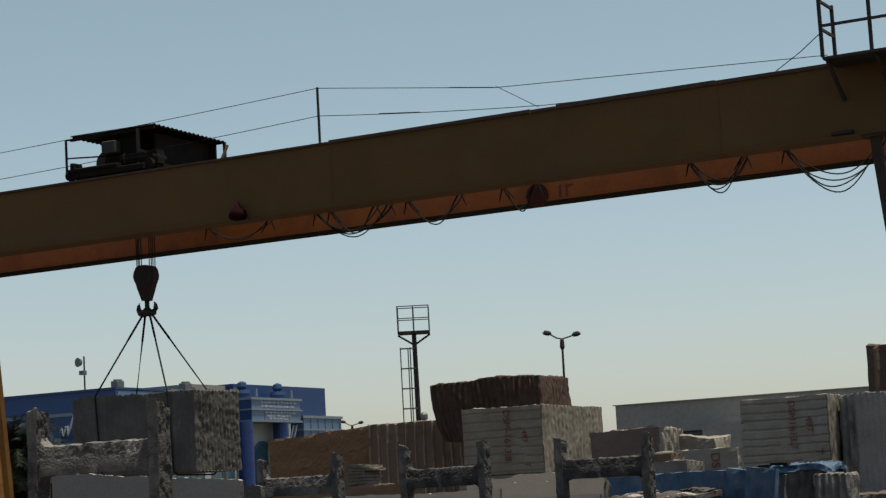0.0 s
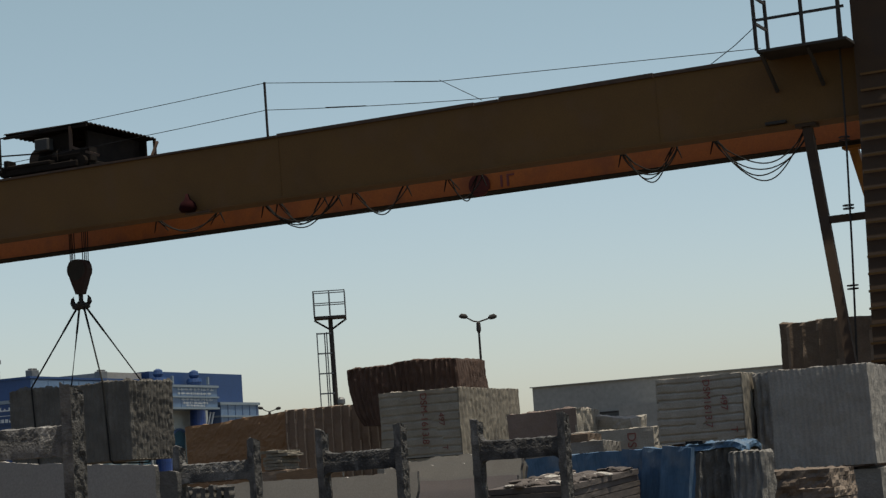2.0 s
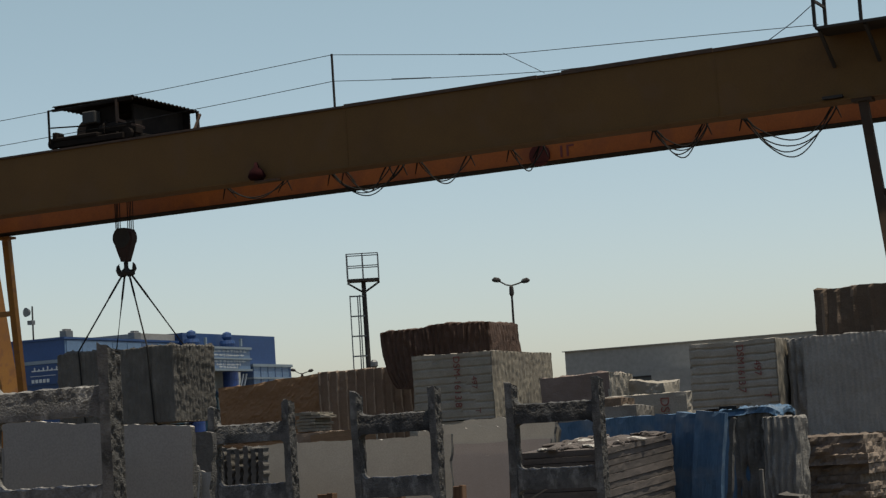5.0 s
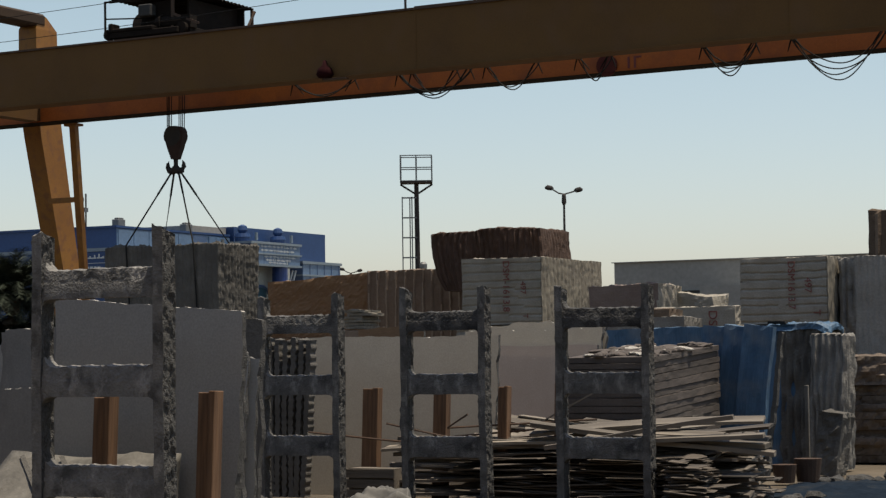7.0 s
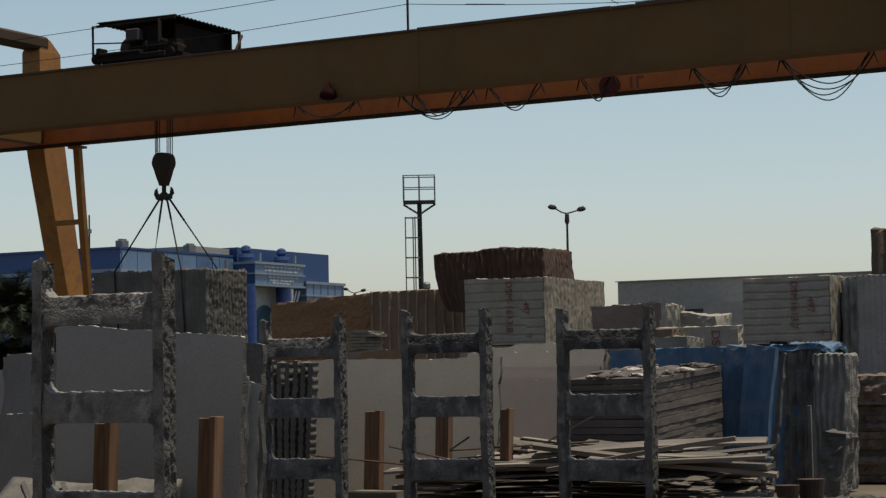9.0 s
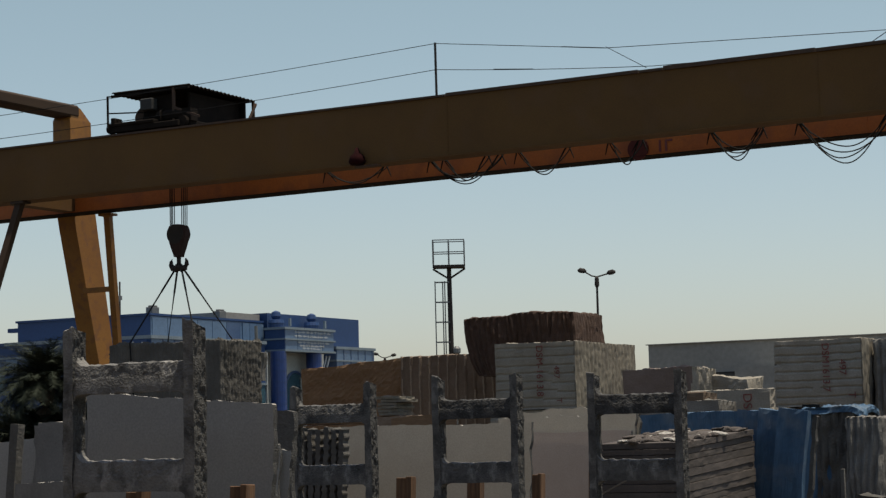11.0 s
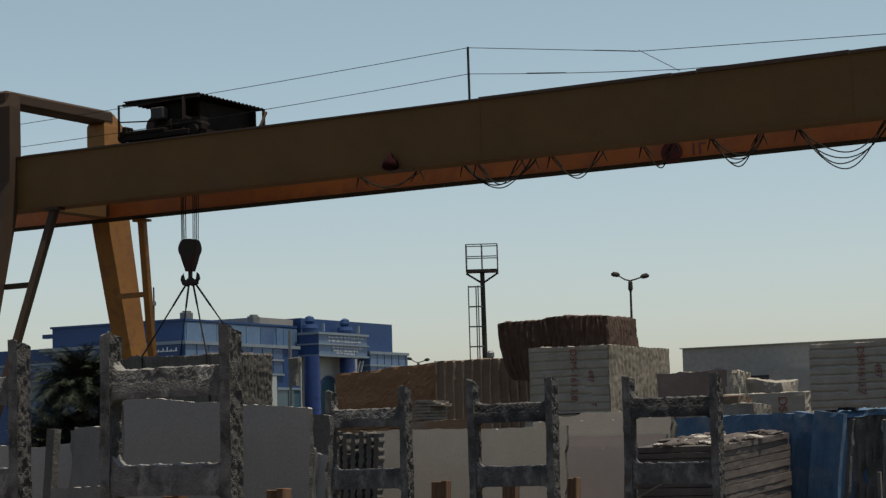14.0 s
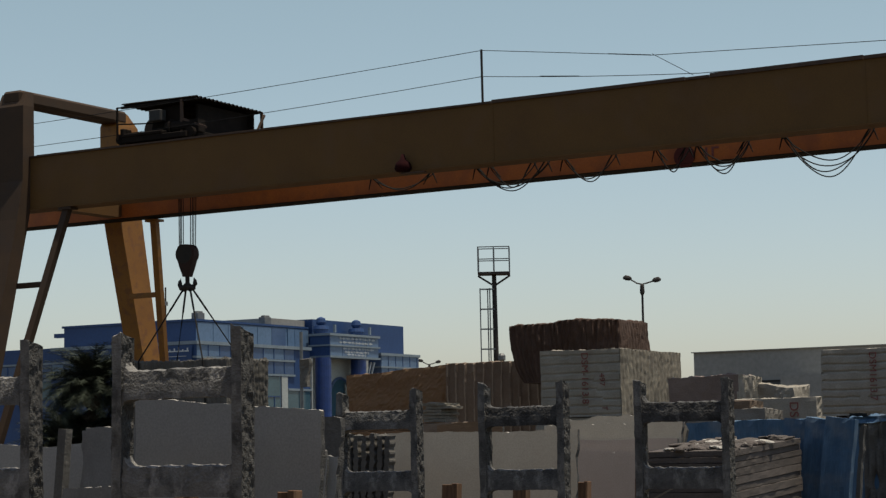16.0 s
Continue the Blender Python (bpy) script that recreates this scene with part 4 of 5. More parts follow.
marks(ob, 2.09, 3.5, 1.56, (("DSM-1613.8", 0.24, 0.05, 1.5), ("497", 0.2, 0.5, 1.0), ("T", 0.2, 0.55, 0.25)))
block("cream stone block at the base of a stack", -22.7, -20.4, 44.1, 47.4, 0.0, 1.12, WHITEBLOCK, front="h", right="v", seed=121, pitch=0.2)
block("beige stone block in the middle of a stack", -22.6, -20.3, 44.05, 47.4, 1.13, 2.31, WHITEBLOCK, front="h", right="v", seed=122, pitch=0.2)
block("reddish brown rough boulder-like block on top of the stack", -25.30, -22.22, 48.0, 49.85, 3.30, 4.80, BROWNBLOCK, front="c", right="u", seed=123.6, pitch=0.15, deep=0.05, wobble=0.07, bulge=0.07, cell=0.05, taper=(0.34, 0.12, 0.08))
block("brown block beneath a reddish boulder", -24.3, -21.6, 48.1, 49.8, 1.6, 3.28, STRIPED, front="v", right="v", seed=124)
block("brown block at the foot of the stack", -24.6, -21.5, 48.0, 49.8, 0.0, 1.58, STRIPED, front="v", right="v", seed=125)
block("brown stone block with upright drill grooves", -28.4, -25.0, 50.0, 52.0, 1.9, 3.98, STRIPED, front="g", right="g", seed=126.4, pitch=0.27, deep=0.03, cell=0.04)
block("brown drilled block under another", -28.5, -25.0, 50.0, 52.0, 0.0, 1.88, STRIPED, front="v", right="v", seed=127, pitch=0.26)
block("long tan stone block with a sloping top", -32.0, -28.45, 50.6, 52.6, 2.2, 3.89, TANBLOCK, front="r", right="r", seed=128.3, deep=0.03, wobble=0.04, taper=(0.0, 0.0, 0.22))
block("tan stone block under a long one", -32.2, -28.5, 50.5, 52.6, 0.0, 2.18, TANBLOCK, front="r", right="r", seed=129, deep=0.03)
random.seed(61)
for k in range(6):
    x = -23.34 + random.uniform(-0.06, 0.10)
    block("thin pale split slab in a small stack", x, x + random.uniform(0.42, 0.56), 40.0, 40.8, 2.24 + 0.072 * k, 2.30 + 0.072 * k, DULLCREAM, front="r", right="r", seed=131.3 + k, deep=0.03, wobble=0.05, cell=0.05, rz=random.uniform(-9, 9))
block("stone block carrying a small stack of slabs", -23.5, -22.7, 39.9, 41.1, 0.0, 2.22, STRIPED, seed=130)
block("low pinkish block between the stacks", -17.4, -15.85, 40.0, 41.3, 1.6, 3.02, MAUVE, front="s", right="c", seed=140.3, deep=0.06, pitch=0.14, cell=0.05)
block("block under a pinkish one", -17.4, -15.8, 40.0, 41.4, 0.0, 1.58, STRIPED, seed=141)
block("small rounded pale block", -16.0, -15.0, 41.0, 42.0, 1.7, 2.80, WHITEBLOCK, front="r", seed=142, wobble=0.14)
block("block under a small rounded one", -16.0, -15.0, 41.0, 42.0, 0.0, 1.68, STRIPED, seed=143)
ob = block("low cream block with red painted letters", -14.5, -12.78, 36.0, 37.2, 1.55, 2.43, WHITEBLOCK, front="s", right="r", seed=144)
marks(ob, 1.72, 1.2, 0.88, (("DSI", 0.24, 0.35, 0.82),))
block("block under a low cream one", -14.6, -12.7, 36.0, 37.3, 0.0, 1.53, GREYBLOCK, seed=145)
for k, (x, w) in enumerate(((-13.75, 0.3), (-13.25, 0.35))):
    block("dark grey offcut lying on a stack", x, x + w, 33.0, 33.6, 2.2, 2.34, DARKBLOCK, seed=146 + k)
block("grey block carrying offcuts", -14.0, -12.6, 32.9, 33.8, 0.0, 2.19, GREYBLOCK, seed=148)

# right-hand stack
ob = block("cream sawn stone block with red painted number", -11.62, -10.12, 33.0, 34.2, 2.05, 3.13, WHITEBLOCK, front="h", right="c", seed=150.3, pitch=0.14, deep=0.02, wobble=0.02, cell=0.03)
marks(ob, 1.5, 1.2, 1.08, (("DSM1613.7", 0.17, 0.08, 1.03), ("497", 0.17, 0.36, 0.75), ("T", 0.17, 0.5, 0.22)))
block("dark block under a cream one", -11.6, -10.2, 33.1, 34.2, 0.95, 2.02, DARKBLOCK, front="v", seed=151)
block("grey block at the foot of the stack", -11.7, -10.1, 33.0, 34.3, 0.0, 0.93, GREYBLOCK, seed=152)
block("grey stone block with a chiselled side", -10.05, -9.55, 33.4, 34.3, 1.8, 3.12, GREYBLOCK, front="c", right="c", seed=153, deep=0.05, cell=0.05)
block("grey block under a chiselled one", -10.05, -9.5, 33.4, 34.3, 0.0, 1.78, GREYBLOCK, seed=154)
block("pale grey block with fine upright ridges", -9.08, -7.55, 31.0, 32.2, 1.52, 3.02, RIDGEBLOCK, front="v", right="v", seed=155.2, pitch=0.09, deep=0.016, cell=0.022, wobble=0.02)
block("grey block carrying a ridged one", -9.0, -7.5, 31.1, 32.2, 0.0, 1.45, GREYBLOCK, front="s", seed=156)
block("dark brown ridged block high on a stack", -12.0, -9.6, 42.0, 43.6, 3.25, 4.47, DARKBLOCK, front="g", right="r", left="r", seed=157.3, pitch=0.33, deep=0.05, wobble=0.05)
block("dark block in a tall stack", -12.0, -9.7, 42.0, 43.6, 1.6, 3.23, DARKBLOCK, front="v", seed=158)
block("dark block at the foot of a tall stack", -12.0, -9.7, 42.0, 43.6, 0.0, 1.58, DARKBLOCK, front="v", seed=159)
for k in range(5):
    block("row of grey blocks behind the racks", -20.0 + k * 1.9, -18.3 + k * 1.9, 38.5, 39.6, 0, 1.6 + 0.1 * math.sin(k * 2), GREYBLOCK, seed=160 + k, front="r", right="c")


# ---- heap of planks ----
heap = thing("plank_heap", "heap of weathered grey planks and boards with frayed ends", "plank heap", pose(0, 0, 0))
random.seed(31)
plank_meshes = []
for k in range(10):
    L, w, t = random.uniform(1.3, 3.2), random.uniform(0.12, 0.5), random.uniform(0.012, 0.03)
    bm = bmesh.new()
    box(bm, -L / 2, L / 2, -w / 2, w / 2, 0, t)
    bmesh.ops.subdivide_edges(bm, edges=[e for e in bm.edges if abs((e.verts[0].co - e.verts[1].co).x) > 0.5], cuts=3)
    for v in bm.verts:
        v.co.z += 0.03 * math.sin(v.co.x * 1.3 + k) * (v.co.x / L)
        v.co.x += 0.06 * n3(v.co, 9, k) if abs(v.co.x) > L * 0.4 else 0
    dark_mesh = bm.copy()
    plank_meshes.append((finish(bm, "plank", PLANK), L, finish(dark_mesh, "plank", DARKPLANK)))
for i in range(300):
    me, L, dark_mesh = plank_meshes[(i * 7) % 10]
    lay = (i + 0.5) / 300
    # dark boards prevail low in the heap, pale ones towards the top
    if random.random() > 0.12 + 1.2 * max(0, lay - 0.2):
        me = dark_mesh
    z = 0.01 + 0.70 * lay + random.uniform(-0.02, 0.02)
    y = 21.5 + random.uniform(-1.65, 1.5) * (1.0 - 0.35 * lay)
    right = -6.95 - 0.30 * (y - 19.8) - 0.2 * lay + random.gauss(0, 0.15)
    if i % 2:
        x = right - L / 2
        prof = 1.0
    else:
        x = min(random.uniform(-10.6, -9.7) + L / 2, right - L / 2)
        prof = min(1.0, max(0.6, 1.0 + (x + 9.3) * 0.15))
    shared("plank", me, heap, pose(x, y, z * prof, random.gauss(3, 3 + 5 * lay), random.gauss(1, 1.5 + 2.5 * lay), random.gauss(3, 9)))
for x, y, z, rz, ry in ((-9.9, 21.5, 0.85, 20, -28), (-8.9, 21.3, 0.80, 6, -6), (-9.6, 21.2, 0.62, 3, -4)):
    shared("plank", plank_meshes[2][0], heap, pose(x, y, z, 0, ry, rz))
LONG = []
for k in range(6):
    L, w, t = (2.5, 2.2, 1.9, 2.7, 1.6, 2.1)[k], (0.22, 0.15, 0.27, 0.13, 0.2, 0.11)[k], (0.03, 0.04, 0.022, 0.05, 0.03, 0.045)[k]
    pair_ = []
    for c in (PLANK, DARKPLANK):
        bm = bmesh.new()
        n = 8
        rows = [[bm.verts.new(((i / n - 0.5) * L + (0.05 * n3((k, y, z), 5.3, i) if i in (0, n) else 0), y, z + 0.035 * math.sin(i / n * 3.1 + k))) for y, z in ((-w / 2, 0), (w / 2, 0), (w / 2, t), (-w / 2, t))] for i in range(n + 1)]
        for r0, r1 in zip(rows, rows[1:]):
            for j in range(4):
                bm.faces.new((r0[j], r0[(j + 1) % 4], r1[(j + 1) % 4], r1[j]))
        bm.faces.new(rows[0])
        bm.faces.new(rows[-1][::-1])
        pair_.append(finish(bm, "plank", c))
    LONG.append(pair_)
random.seed(37)
for i in range(26):
    z = 0.06 + 0.022 * i
    shared("plank", LONG[i % 6][0 if i % 3 == 2 else 1], heap, pose(-9.85 + random.uniform(-0.25, 0.25), 20.05 + 0.012 * i + random.uniform(-0.06, 0.06), z, random.uniform(0, 5), random.uniform(-1.5, 1.5), random.uniform(-3, 3)))
for x, y, z, k, c, rx, ry, rz in ((-10.0, 20.25, 0.60, 0, 0, 9, -2, 4), (-9.5, 20.4, 0.68, 2, 0, 8, -3, 7), (-8.9, 20.3, 0.70, 5, 0, 6, -4, 3), (-8.25, 20.4, 0.80, 0, 0, 14, -3, 6), (-8.15, 20.1, 0.72, 3, 0, 8, 4, -5), (-8.0, 20.6, 0.70, 2, 0, 12, 1, 12), (-7.9, 19.95, 0.66, 1, 0, 7, -5, -2), (-7.8, 20.9, 0.74, 4, 1, 9, -2, -9), (-8.1, 20.3, 0.76, 4, 0, 12, 5, -11), (-7.75, 20.0, 0.62, 5, 0, 9, 6, -3), (-8.2, 20.0, 0.74, 5, 1, 4, -7, 2)):
    shared("plank", LONG[k][c], heap, pose(x, y, z, rx, ry, rz))
bm = bmesh.new()
for i in range(760):
    lay = (i % 380) / 380
    y = random.uniform(18.75 + 0.5 * lay, 20.9) if i < 380 else random.uniform(19.65, 20.3) + 0.3 * lay
    L, w, t = random.uniform(0.5, 1.3), random.uniform(0.1, 0.35), random.uniform(0.006, 0.016)
    right = -6.97 - 0.28 * (y - 18.6) - 0.12 * lay + random.gauss(0, 0.09)
    if i >= 380:
        right = random.uniform(-9.3, -7.4)
    elif y < 19.7:
        L = min(L, right + 7.48)
        L = max(L, 0.2)
    m = pose(right - L / 2, y, 0.01 + 0.52 * lay, random.gauss(2, 4), random.gauss(0, 2.5), random.gauss(0, 12))
    piece = boxes((-L / 2, L / 2, -w / 2, w / 2, 0, t))
    for v in piece.verts:
        v.co.x += random.uniform(-0.07, 0.07)
        v.co = m @ v.co
    vm = {v: bm.verts.new(v.co) for v in piece.verts}
    for f in piece.faces:
        bm.faces.new([vm[v] for v in f.verts])
    piece.free()
tagged(part("crushed_veneer", bm, SCRAPS, heap), kind="stuff")
part("crushed_boards", rough_block(2.2, 1.2, 0.42, 0.12, seed=33, wobble=0.06, deep=0.05, pitch=0.05, front="h"), DARKPLANK, heap).matrix_basis = pose(-9.3, 22.0, 0)
single("timber_prop", boxes((-0.05, 0.05, -0.04, 0.04, 0, 0.72), bevel=0.006), GREYTARP, "short pale post standing by the plank heap", "timber prop", pose(-8.13, 19.9, 0))


# ---- sheets, bags and rubble in front ----
def lump(name, label, category, x, y, w, d, h, material, seed, rz=0.0):
    bm = bmesh.new()
    n = 44
    grid = []
    for i in range(n + 1):
        row = []
        for j in range(n + 1):
            a, b = i / n * 2 - 1, j / n * 2 - 1
            p = (a * w / 2, b * d / 2, 0)
            roof = (1 - abs(b) ** 1.6) ** 0.7 * (1 - abs(a) ** 5)
            crease = 0.72 + 0.42 * (1 - min(1, abs(2.6 * n3((p[0] * 1.5 + 0.6 * p[1], p[1] * 0.8, 0.3), 2.1, seed)))) ** 2 - 0.10 * abs(math.sin(3.1 * a + 2.2 * b + seed)) ** 6 + 0.10 * abs(n3((p[0] * 2 + p[1], p[1] * 1.2, 0), 3.5, seed))
            z = h * roof * crease * (0.86 + 0.30 * n3(p, 0.9, seed + 3)) + 0.02 * n3(p, 8, seed)
            row.append(bm.verts.new((p[0] + 0.06 * n3(p, 3, seed), p[1] + 0.06 * n3(p, 3, seed + 1), z - 0.04)))
        grid.append(row)
    low = [[bm.verts.new((v.co.x, v.co.y, -0.06)) for v in r] for r in grid]
    for i in range(n):
        for j in range(n):
            bm.faces.new((grid[i][j], grid[i + 1][j], grid[i + 1][j + 1], grid[i][j + 1]))
    ring = [(i, 0) for i in range(n)] + [(n, j) for j in range(n)] + [(i, n) for i in range(n, 0, -1)] + [(0, j) for j in range(n, 0, -1)]
    for (a, b), (c, d2) in zip(ring, ring[1:] + ring[:1]):
        bm.faces.new((grid[a][b], low[a][b], low[c][d2], grid[c][d2]))
    bm.faces.new([low[a][b] for a, b in ring][::-1])
    return single(name, bm, material, label, category, pose(x, y, 0, 0, 0, rz), smooth=True)


def bundle(x, y, L, R, rz, seed):
    """A long wrapped roll, thicker at one end, its sheet in sharp folds."""
    bm = bmesh.new()
    na, nb = 110, 44
    rows = []
    for i in range(na + 1):
        t = i / na
        taper = (0.42 + 0.58 * min(1, t * 1.25)) * min(1.0, (1 - t) * 14 + 0.55) * min(1.0, 10 * t + 0.3)
        row = []
        for j in range(nb + 1):
            a = math.pi * j / nb
            f1 = abs(((t * 3.2 + 0.9 * math.sin(a * 1.7 + seed) + 0.5 * n3((t * 2, a, 0.4), 1.3, seed)) % 1.0) * 2 - 1)
            f2 = abs(((t * 2.2 - a * 0.9 + 0.6 * n3((t * 3, a, 0.9), 1.1, seed)) % 1.0) * 2 - 1)
            wr = 0.20 * (f1 - 0.5) * (0.3 + t) + 0.17 * (f2 - 0.5) + 0.03 * n3((t * 4, a, 0.2), 1.3, seed)
            r = R * taper * (1 + wr)
            row.append(bm.verts.new(((t - 0.5) * L + 0.05 * n3((t * 6, a * 2, 0), 1.5, seed), -1.05 * r * math.cos(a), r * (math.sin(a) + 0.25 * math.sin(a) ** 0.3) - 0.03)))
        rows.append(row)
    for r0, r1 in zip(rows, rows[1:]):
        for j in range(nb):
            bm.faces.new((r0[j], r1[j], r1[j + 1], r0[j + 1]))
        bm.faces.new((r0[0], r0[nb], r1[nb], r1[0]))
    bm.faces.new(rows[0])
    bm.faces.new(rows[-1][::-1])
    tp = thing("tarpaulin", "dusty grey tarpaulin bundle lying in folds on the ground", "tarpaulin", pose(x, y, 0, 0, 0, rz))
    part("sheet", bm, DARKTARP, tp, smooth=True)


bundle(-9.52, 16.25, 1.3, 0.33, 36, 3.3)
cov = thing("covered_pallet", "pale dusty tarpaulin strapped over a low stack", "covered stack", pose(-9.0, 11.60, 0))
bm = rough_block(1.5, 0.62, 0.92, 0.05, front="r", right="r", top="r", seed=203.4, wobble=0.08, grit=0.006, deep=0.02)
for v in bm.verts:
    v.co.z *= 0.46 + 0.54 * min(1, max(0, v.co.y / 0.62 + 0.5)) - 0.12 * (v.co.x / 1.5) ** 2
part("sheet", bm, GREYTARP, cov, smooth=True)
for x in (-0.45, -0.1, 0.25):
    bm = bmesh.new()
    beam(bm, (x + 0.55, -0.30, 0.46), (x - 0.15, 0.27, 0.90), 0.035, 0.012)
    part("strap", bm, HOISTED, cov)
lump("rubble", "low heap of broken stone rubble", "rubble", -8.75, 18.95, 1.0, 0.5, 0.17, ROUGHCON, 206)
lump("rubble", "low heap of broken stone rubble", "rubble", -11.6, 18.6, 1.0, 0.5, 0.22, ROUGHCON, 207)
lump("plastic_sheet", "crumpled blue plastic sheet spread on sandy ground", "plastic sheet", -6.35, 23.2, 3.0, 5.0, 0.10, DARKBLUE, 209, 8)
random.seed(41)
rub = []
for k in range(5):
    bm = bmesh.new()
    bmesh.ops.create_icosphere(bm, subdivisions=2, radius=0.11)
    for v in bm.verts:
        v.co *= 1 + 0.55 * n3(v.co, 9.3, k + 0.4)
        v.co.z *= 0.65
    rub.append(finish(bm, "stone_lump", ROUGHCON))
for i in range(80):
    x, y = random.choice(((-7.4, 21.6), (-8.4, 19.2), (-7.4, 25.2), (-11.5, 18.6), (-9.3, 19.1), (-11.3, 17.8), (-10.9, 18.4)))
    ob = new("stone_lump", random.choice(rub))
    ob.matrix_basis = pose(x + random.gauss(0, 0.4), y + random.gauss(0, 0.25), -0.02, 0, 0, random.uniform(0, 360)) @ Matrix.Scale(random.uniform(0.5, 1.3), 4)
    tagged(ob, "small grey lump of broken stone on the ground", "stone", "loose stones")
for x, y, w, h, l in ((-7.85, 24.6, 0.34, 0.28, "dented reddish brown bucket by the heap"), (-8.05, 24.3, 0.3, 0.22, "grey plastic tub by the plank heap")):
    bm = bmesh.new()
    tube(bm, [(0, 0, 0), (0, 0, h), (0, 0, h - 0.01), (0, 0, 0.03)], [w * 0.4, w * 0.5, w * 0.47, w * 0.38], 18)
    single("bucket", bm, RUSTSHADOW, l, "bucket", pose(x, y, 0))
for k in range(3):
    bm = bmesh.new()
    tube(bm, [(-12.2 + k, 20.1, 0.75 + 0.1 * k), (-10.5, 20.2, 0.6 + 0.1 * k), (-8.9, 20.6, 0.78 + 0.05 * k)], 0.012, 5)
    single("reinforcing_bar", bm, RUSTSHADOW, "thin rusty steel bar lying across the slabs", "steel bar", group="steel bars")

# ---- distance: light tower, lamps, hall, blue office, palms ----
tower = thing("light_tower", "slim steel tower with a railed platform and ladder", "tower", pose(-42.92, 80, -0.13, 0, 0, 27))
bm = bmesh.new()
tube(bm, [(0.05, 0, 0), (0, 0, 9.35)], [0.14, 0.10], 10)
part("mast", bm, DARKSTEEL, tower)
part("platform", boxes((-0.70, 0.70, -0.5, 0.5, 9.34, 9.44)), DARKSTEEL, tower)
for s in (-1, 1):
    bm = bmesh.new()
    beam(bm, (0, 0, 8.85), (0.7 * s, 0, 9.3), 0.08, 0.08, (0, 1, 0))
    part("brace", bm, DARKSTEEL, tower)
for x in (-0.68, 0.0, 0.68):
    for y in (-0.47, 0.47):
        part("railing_post", boxes((x - 0.025, x + 0.025, y - 0.025, y + 0.025, 9.46, 10.55)), GALV, tower)
for z in (10.0, 10.53):
    for y in (-0.47, 0.47):
        part("railing_bar", boxes((-0.68, 0.68, y - 0.02, y + 0.02, z - 0.02, z + 0.02)), GALV, tower)
    for x in (-0.68, 0.68):
        part("railing_bar", boxes((x - 0.02, x + 0.02, -0.47, 0.47, z - 0.02, z + 0.02)), GALV, tower)
for x, y in ((-0.62, -0.2), (-0.2, -0.2), (-0.3, 0.2)):
    part("ladder_rail", boxes((x - 0.025, x + 0.025, y - 0.02, y + 0.02, 2.0, 8.75)), GALV, tower)
for k in range(8):
    z = 8.7 - k * 0.87
    part("ladder_hoop", boxes((-0.62, 0.0, -0.22, -0.16, z - 0.03, z + 0.03)), GALV, tower)
bm = bmesh.new()
tube(bm, [(0.26, -0.1, 5.55), (0.26, -0.1, 5.62), (0.26, -0.1, 5.80), (0.26, -0.1, 5.90)], [0.08, 0.17, 0.17, 0.08], 12)
part("floodlight", bm, GALV, tower)


def street_lamp(x, y, h, s, label):
    la = thing("street_lamp", label, "street lamp", pose(x, y, 0, 0, 0, 20), "street lamps")
    bm = bmesh.new()
    tube(bm, [(0, 0, 0), (0, 0, h)], [0.09 * s, 0.05 * s], 8)
    part("pole", bm, DARKSTEEL, la)
    bm = bmesh.new()
    tube(bm, [(0, 0, h - 0.55 * s), (0, 0, h - 0.4 * s), (0, 0, h - 0.05 * s), (0, 0, h + 0.02)], [0.05 * s, 0.12 * s, 0.10 * s, 0.04 * s], 8)
    part("collar", bm, DARKSTEEL, la)
    for sg in (-1, 1):
        bm = bmesh.new()
        tube(bm, [(0, 0, h), (sg * 0.25 * s, 0, h + 0.06 * s), (sg * 0.6 * s, 0, h + (0.28 if sg < 0 else 0.16) * s)], 0.04 * s, 6)
        part("arm", bm, DARKSTEEL, la)
        bm = bmesh.new()
        z = h + (0.30 if sg < 0 else 0.17) * s
        tube(bm, [(sg * 0.5 * s, 0, z - 0.02), (sg * 0.6 * s, 0, z + 0.01), (sg * 0.8 * s, 0, z + 0.05 * s), (sg * 0.92 * s, 0, z + 0.03 * s)], [0.05 * s, 0.12 * s, 0.13 * s, 0.05 * s], 10)
        part("lamp_head", bm, DARKSTEEL, la)


street_lamp(-38.12, 85, 8.82, 0.92, "double-armed dark street lamp behind the stone stacks")
street_lamp(-86.75, 150, 8.75, 1.05, "far double-armed street lamp above the yard")

hall = thing("industrial_hall", "long grey sheet-clad industrial hall with a flat roof", "hall", pose(0, 95, 0))
part("wall", boxes((-39.95, 30, 0, 26, 0, 6.13)), HALLWALL, hall)
part("roof", boxes((-40.05, 30.1, -0.12, 26.1, 6.13, 6.17)), HALLWALL, hall)
for k in range(6):
    x = -36.6 + k * 3.6
    w = part("window", boxes((x, x + 2.4, -0.05, 0.02, 3.2, 4.65)), HALLDARK, hall)
    part("frame", boxes((x + 1.15, x + 1.22, -0.09, -0.05, 3.2, 4.65), (x, x + 2.4, -0.09, -0.05, 4.60, 4.68)), DARKSTEEL, w)
part("annex", boxes((-34.2, -29.5, -3.5, -0.2, 0, 4.75)), HALLWALL, hall)
part("pale_pier", boxes((-40.0, -39.2, -0.06, 0.0, 0, 4.3)), PALEWALL, hall)

office = thing("office_building", "two-storey blue-clad office building with glazed bands", "building", pose(-73.8, 100, 0))
part("front_wing", boxes((-10.0, 0, 0, 12.0, 0, 9.55)), BLUEWALL, office)
part("side_wall", boxes((-0.5, 0.03, 0.03, 12.0, 0, 9.5)), LIGHTBLUE, office)
part("rear_wing", boxes((-12, 0.2, 12.3, 23.75, 0, 10.2)), BLUEWALL, office)
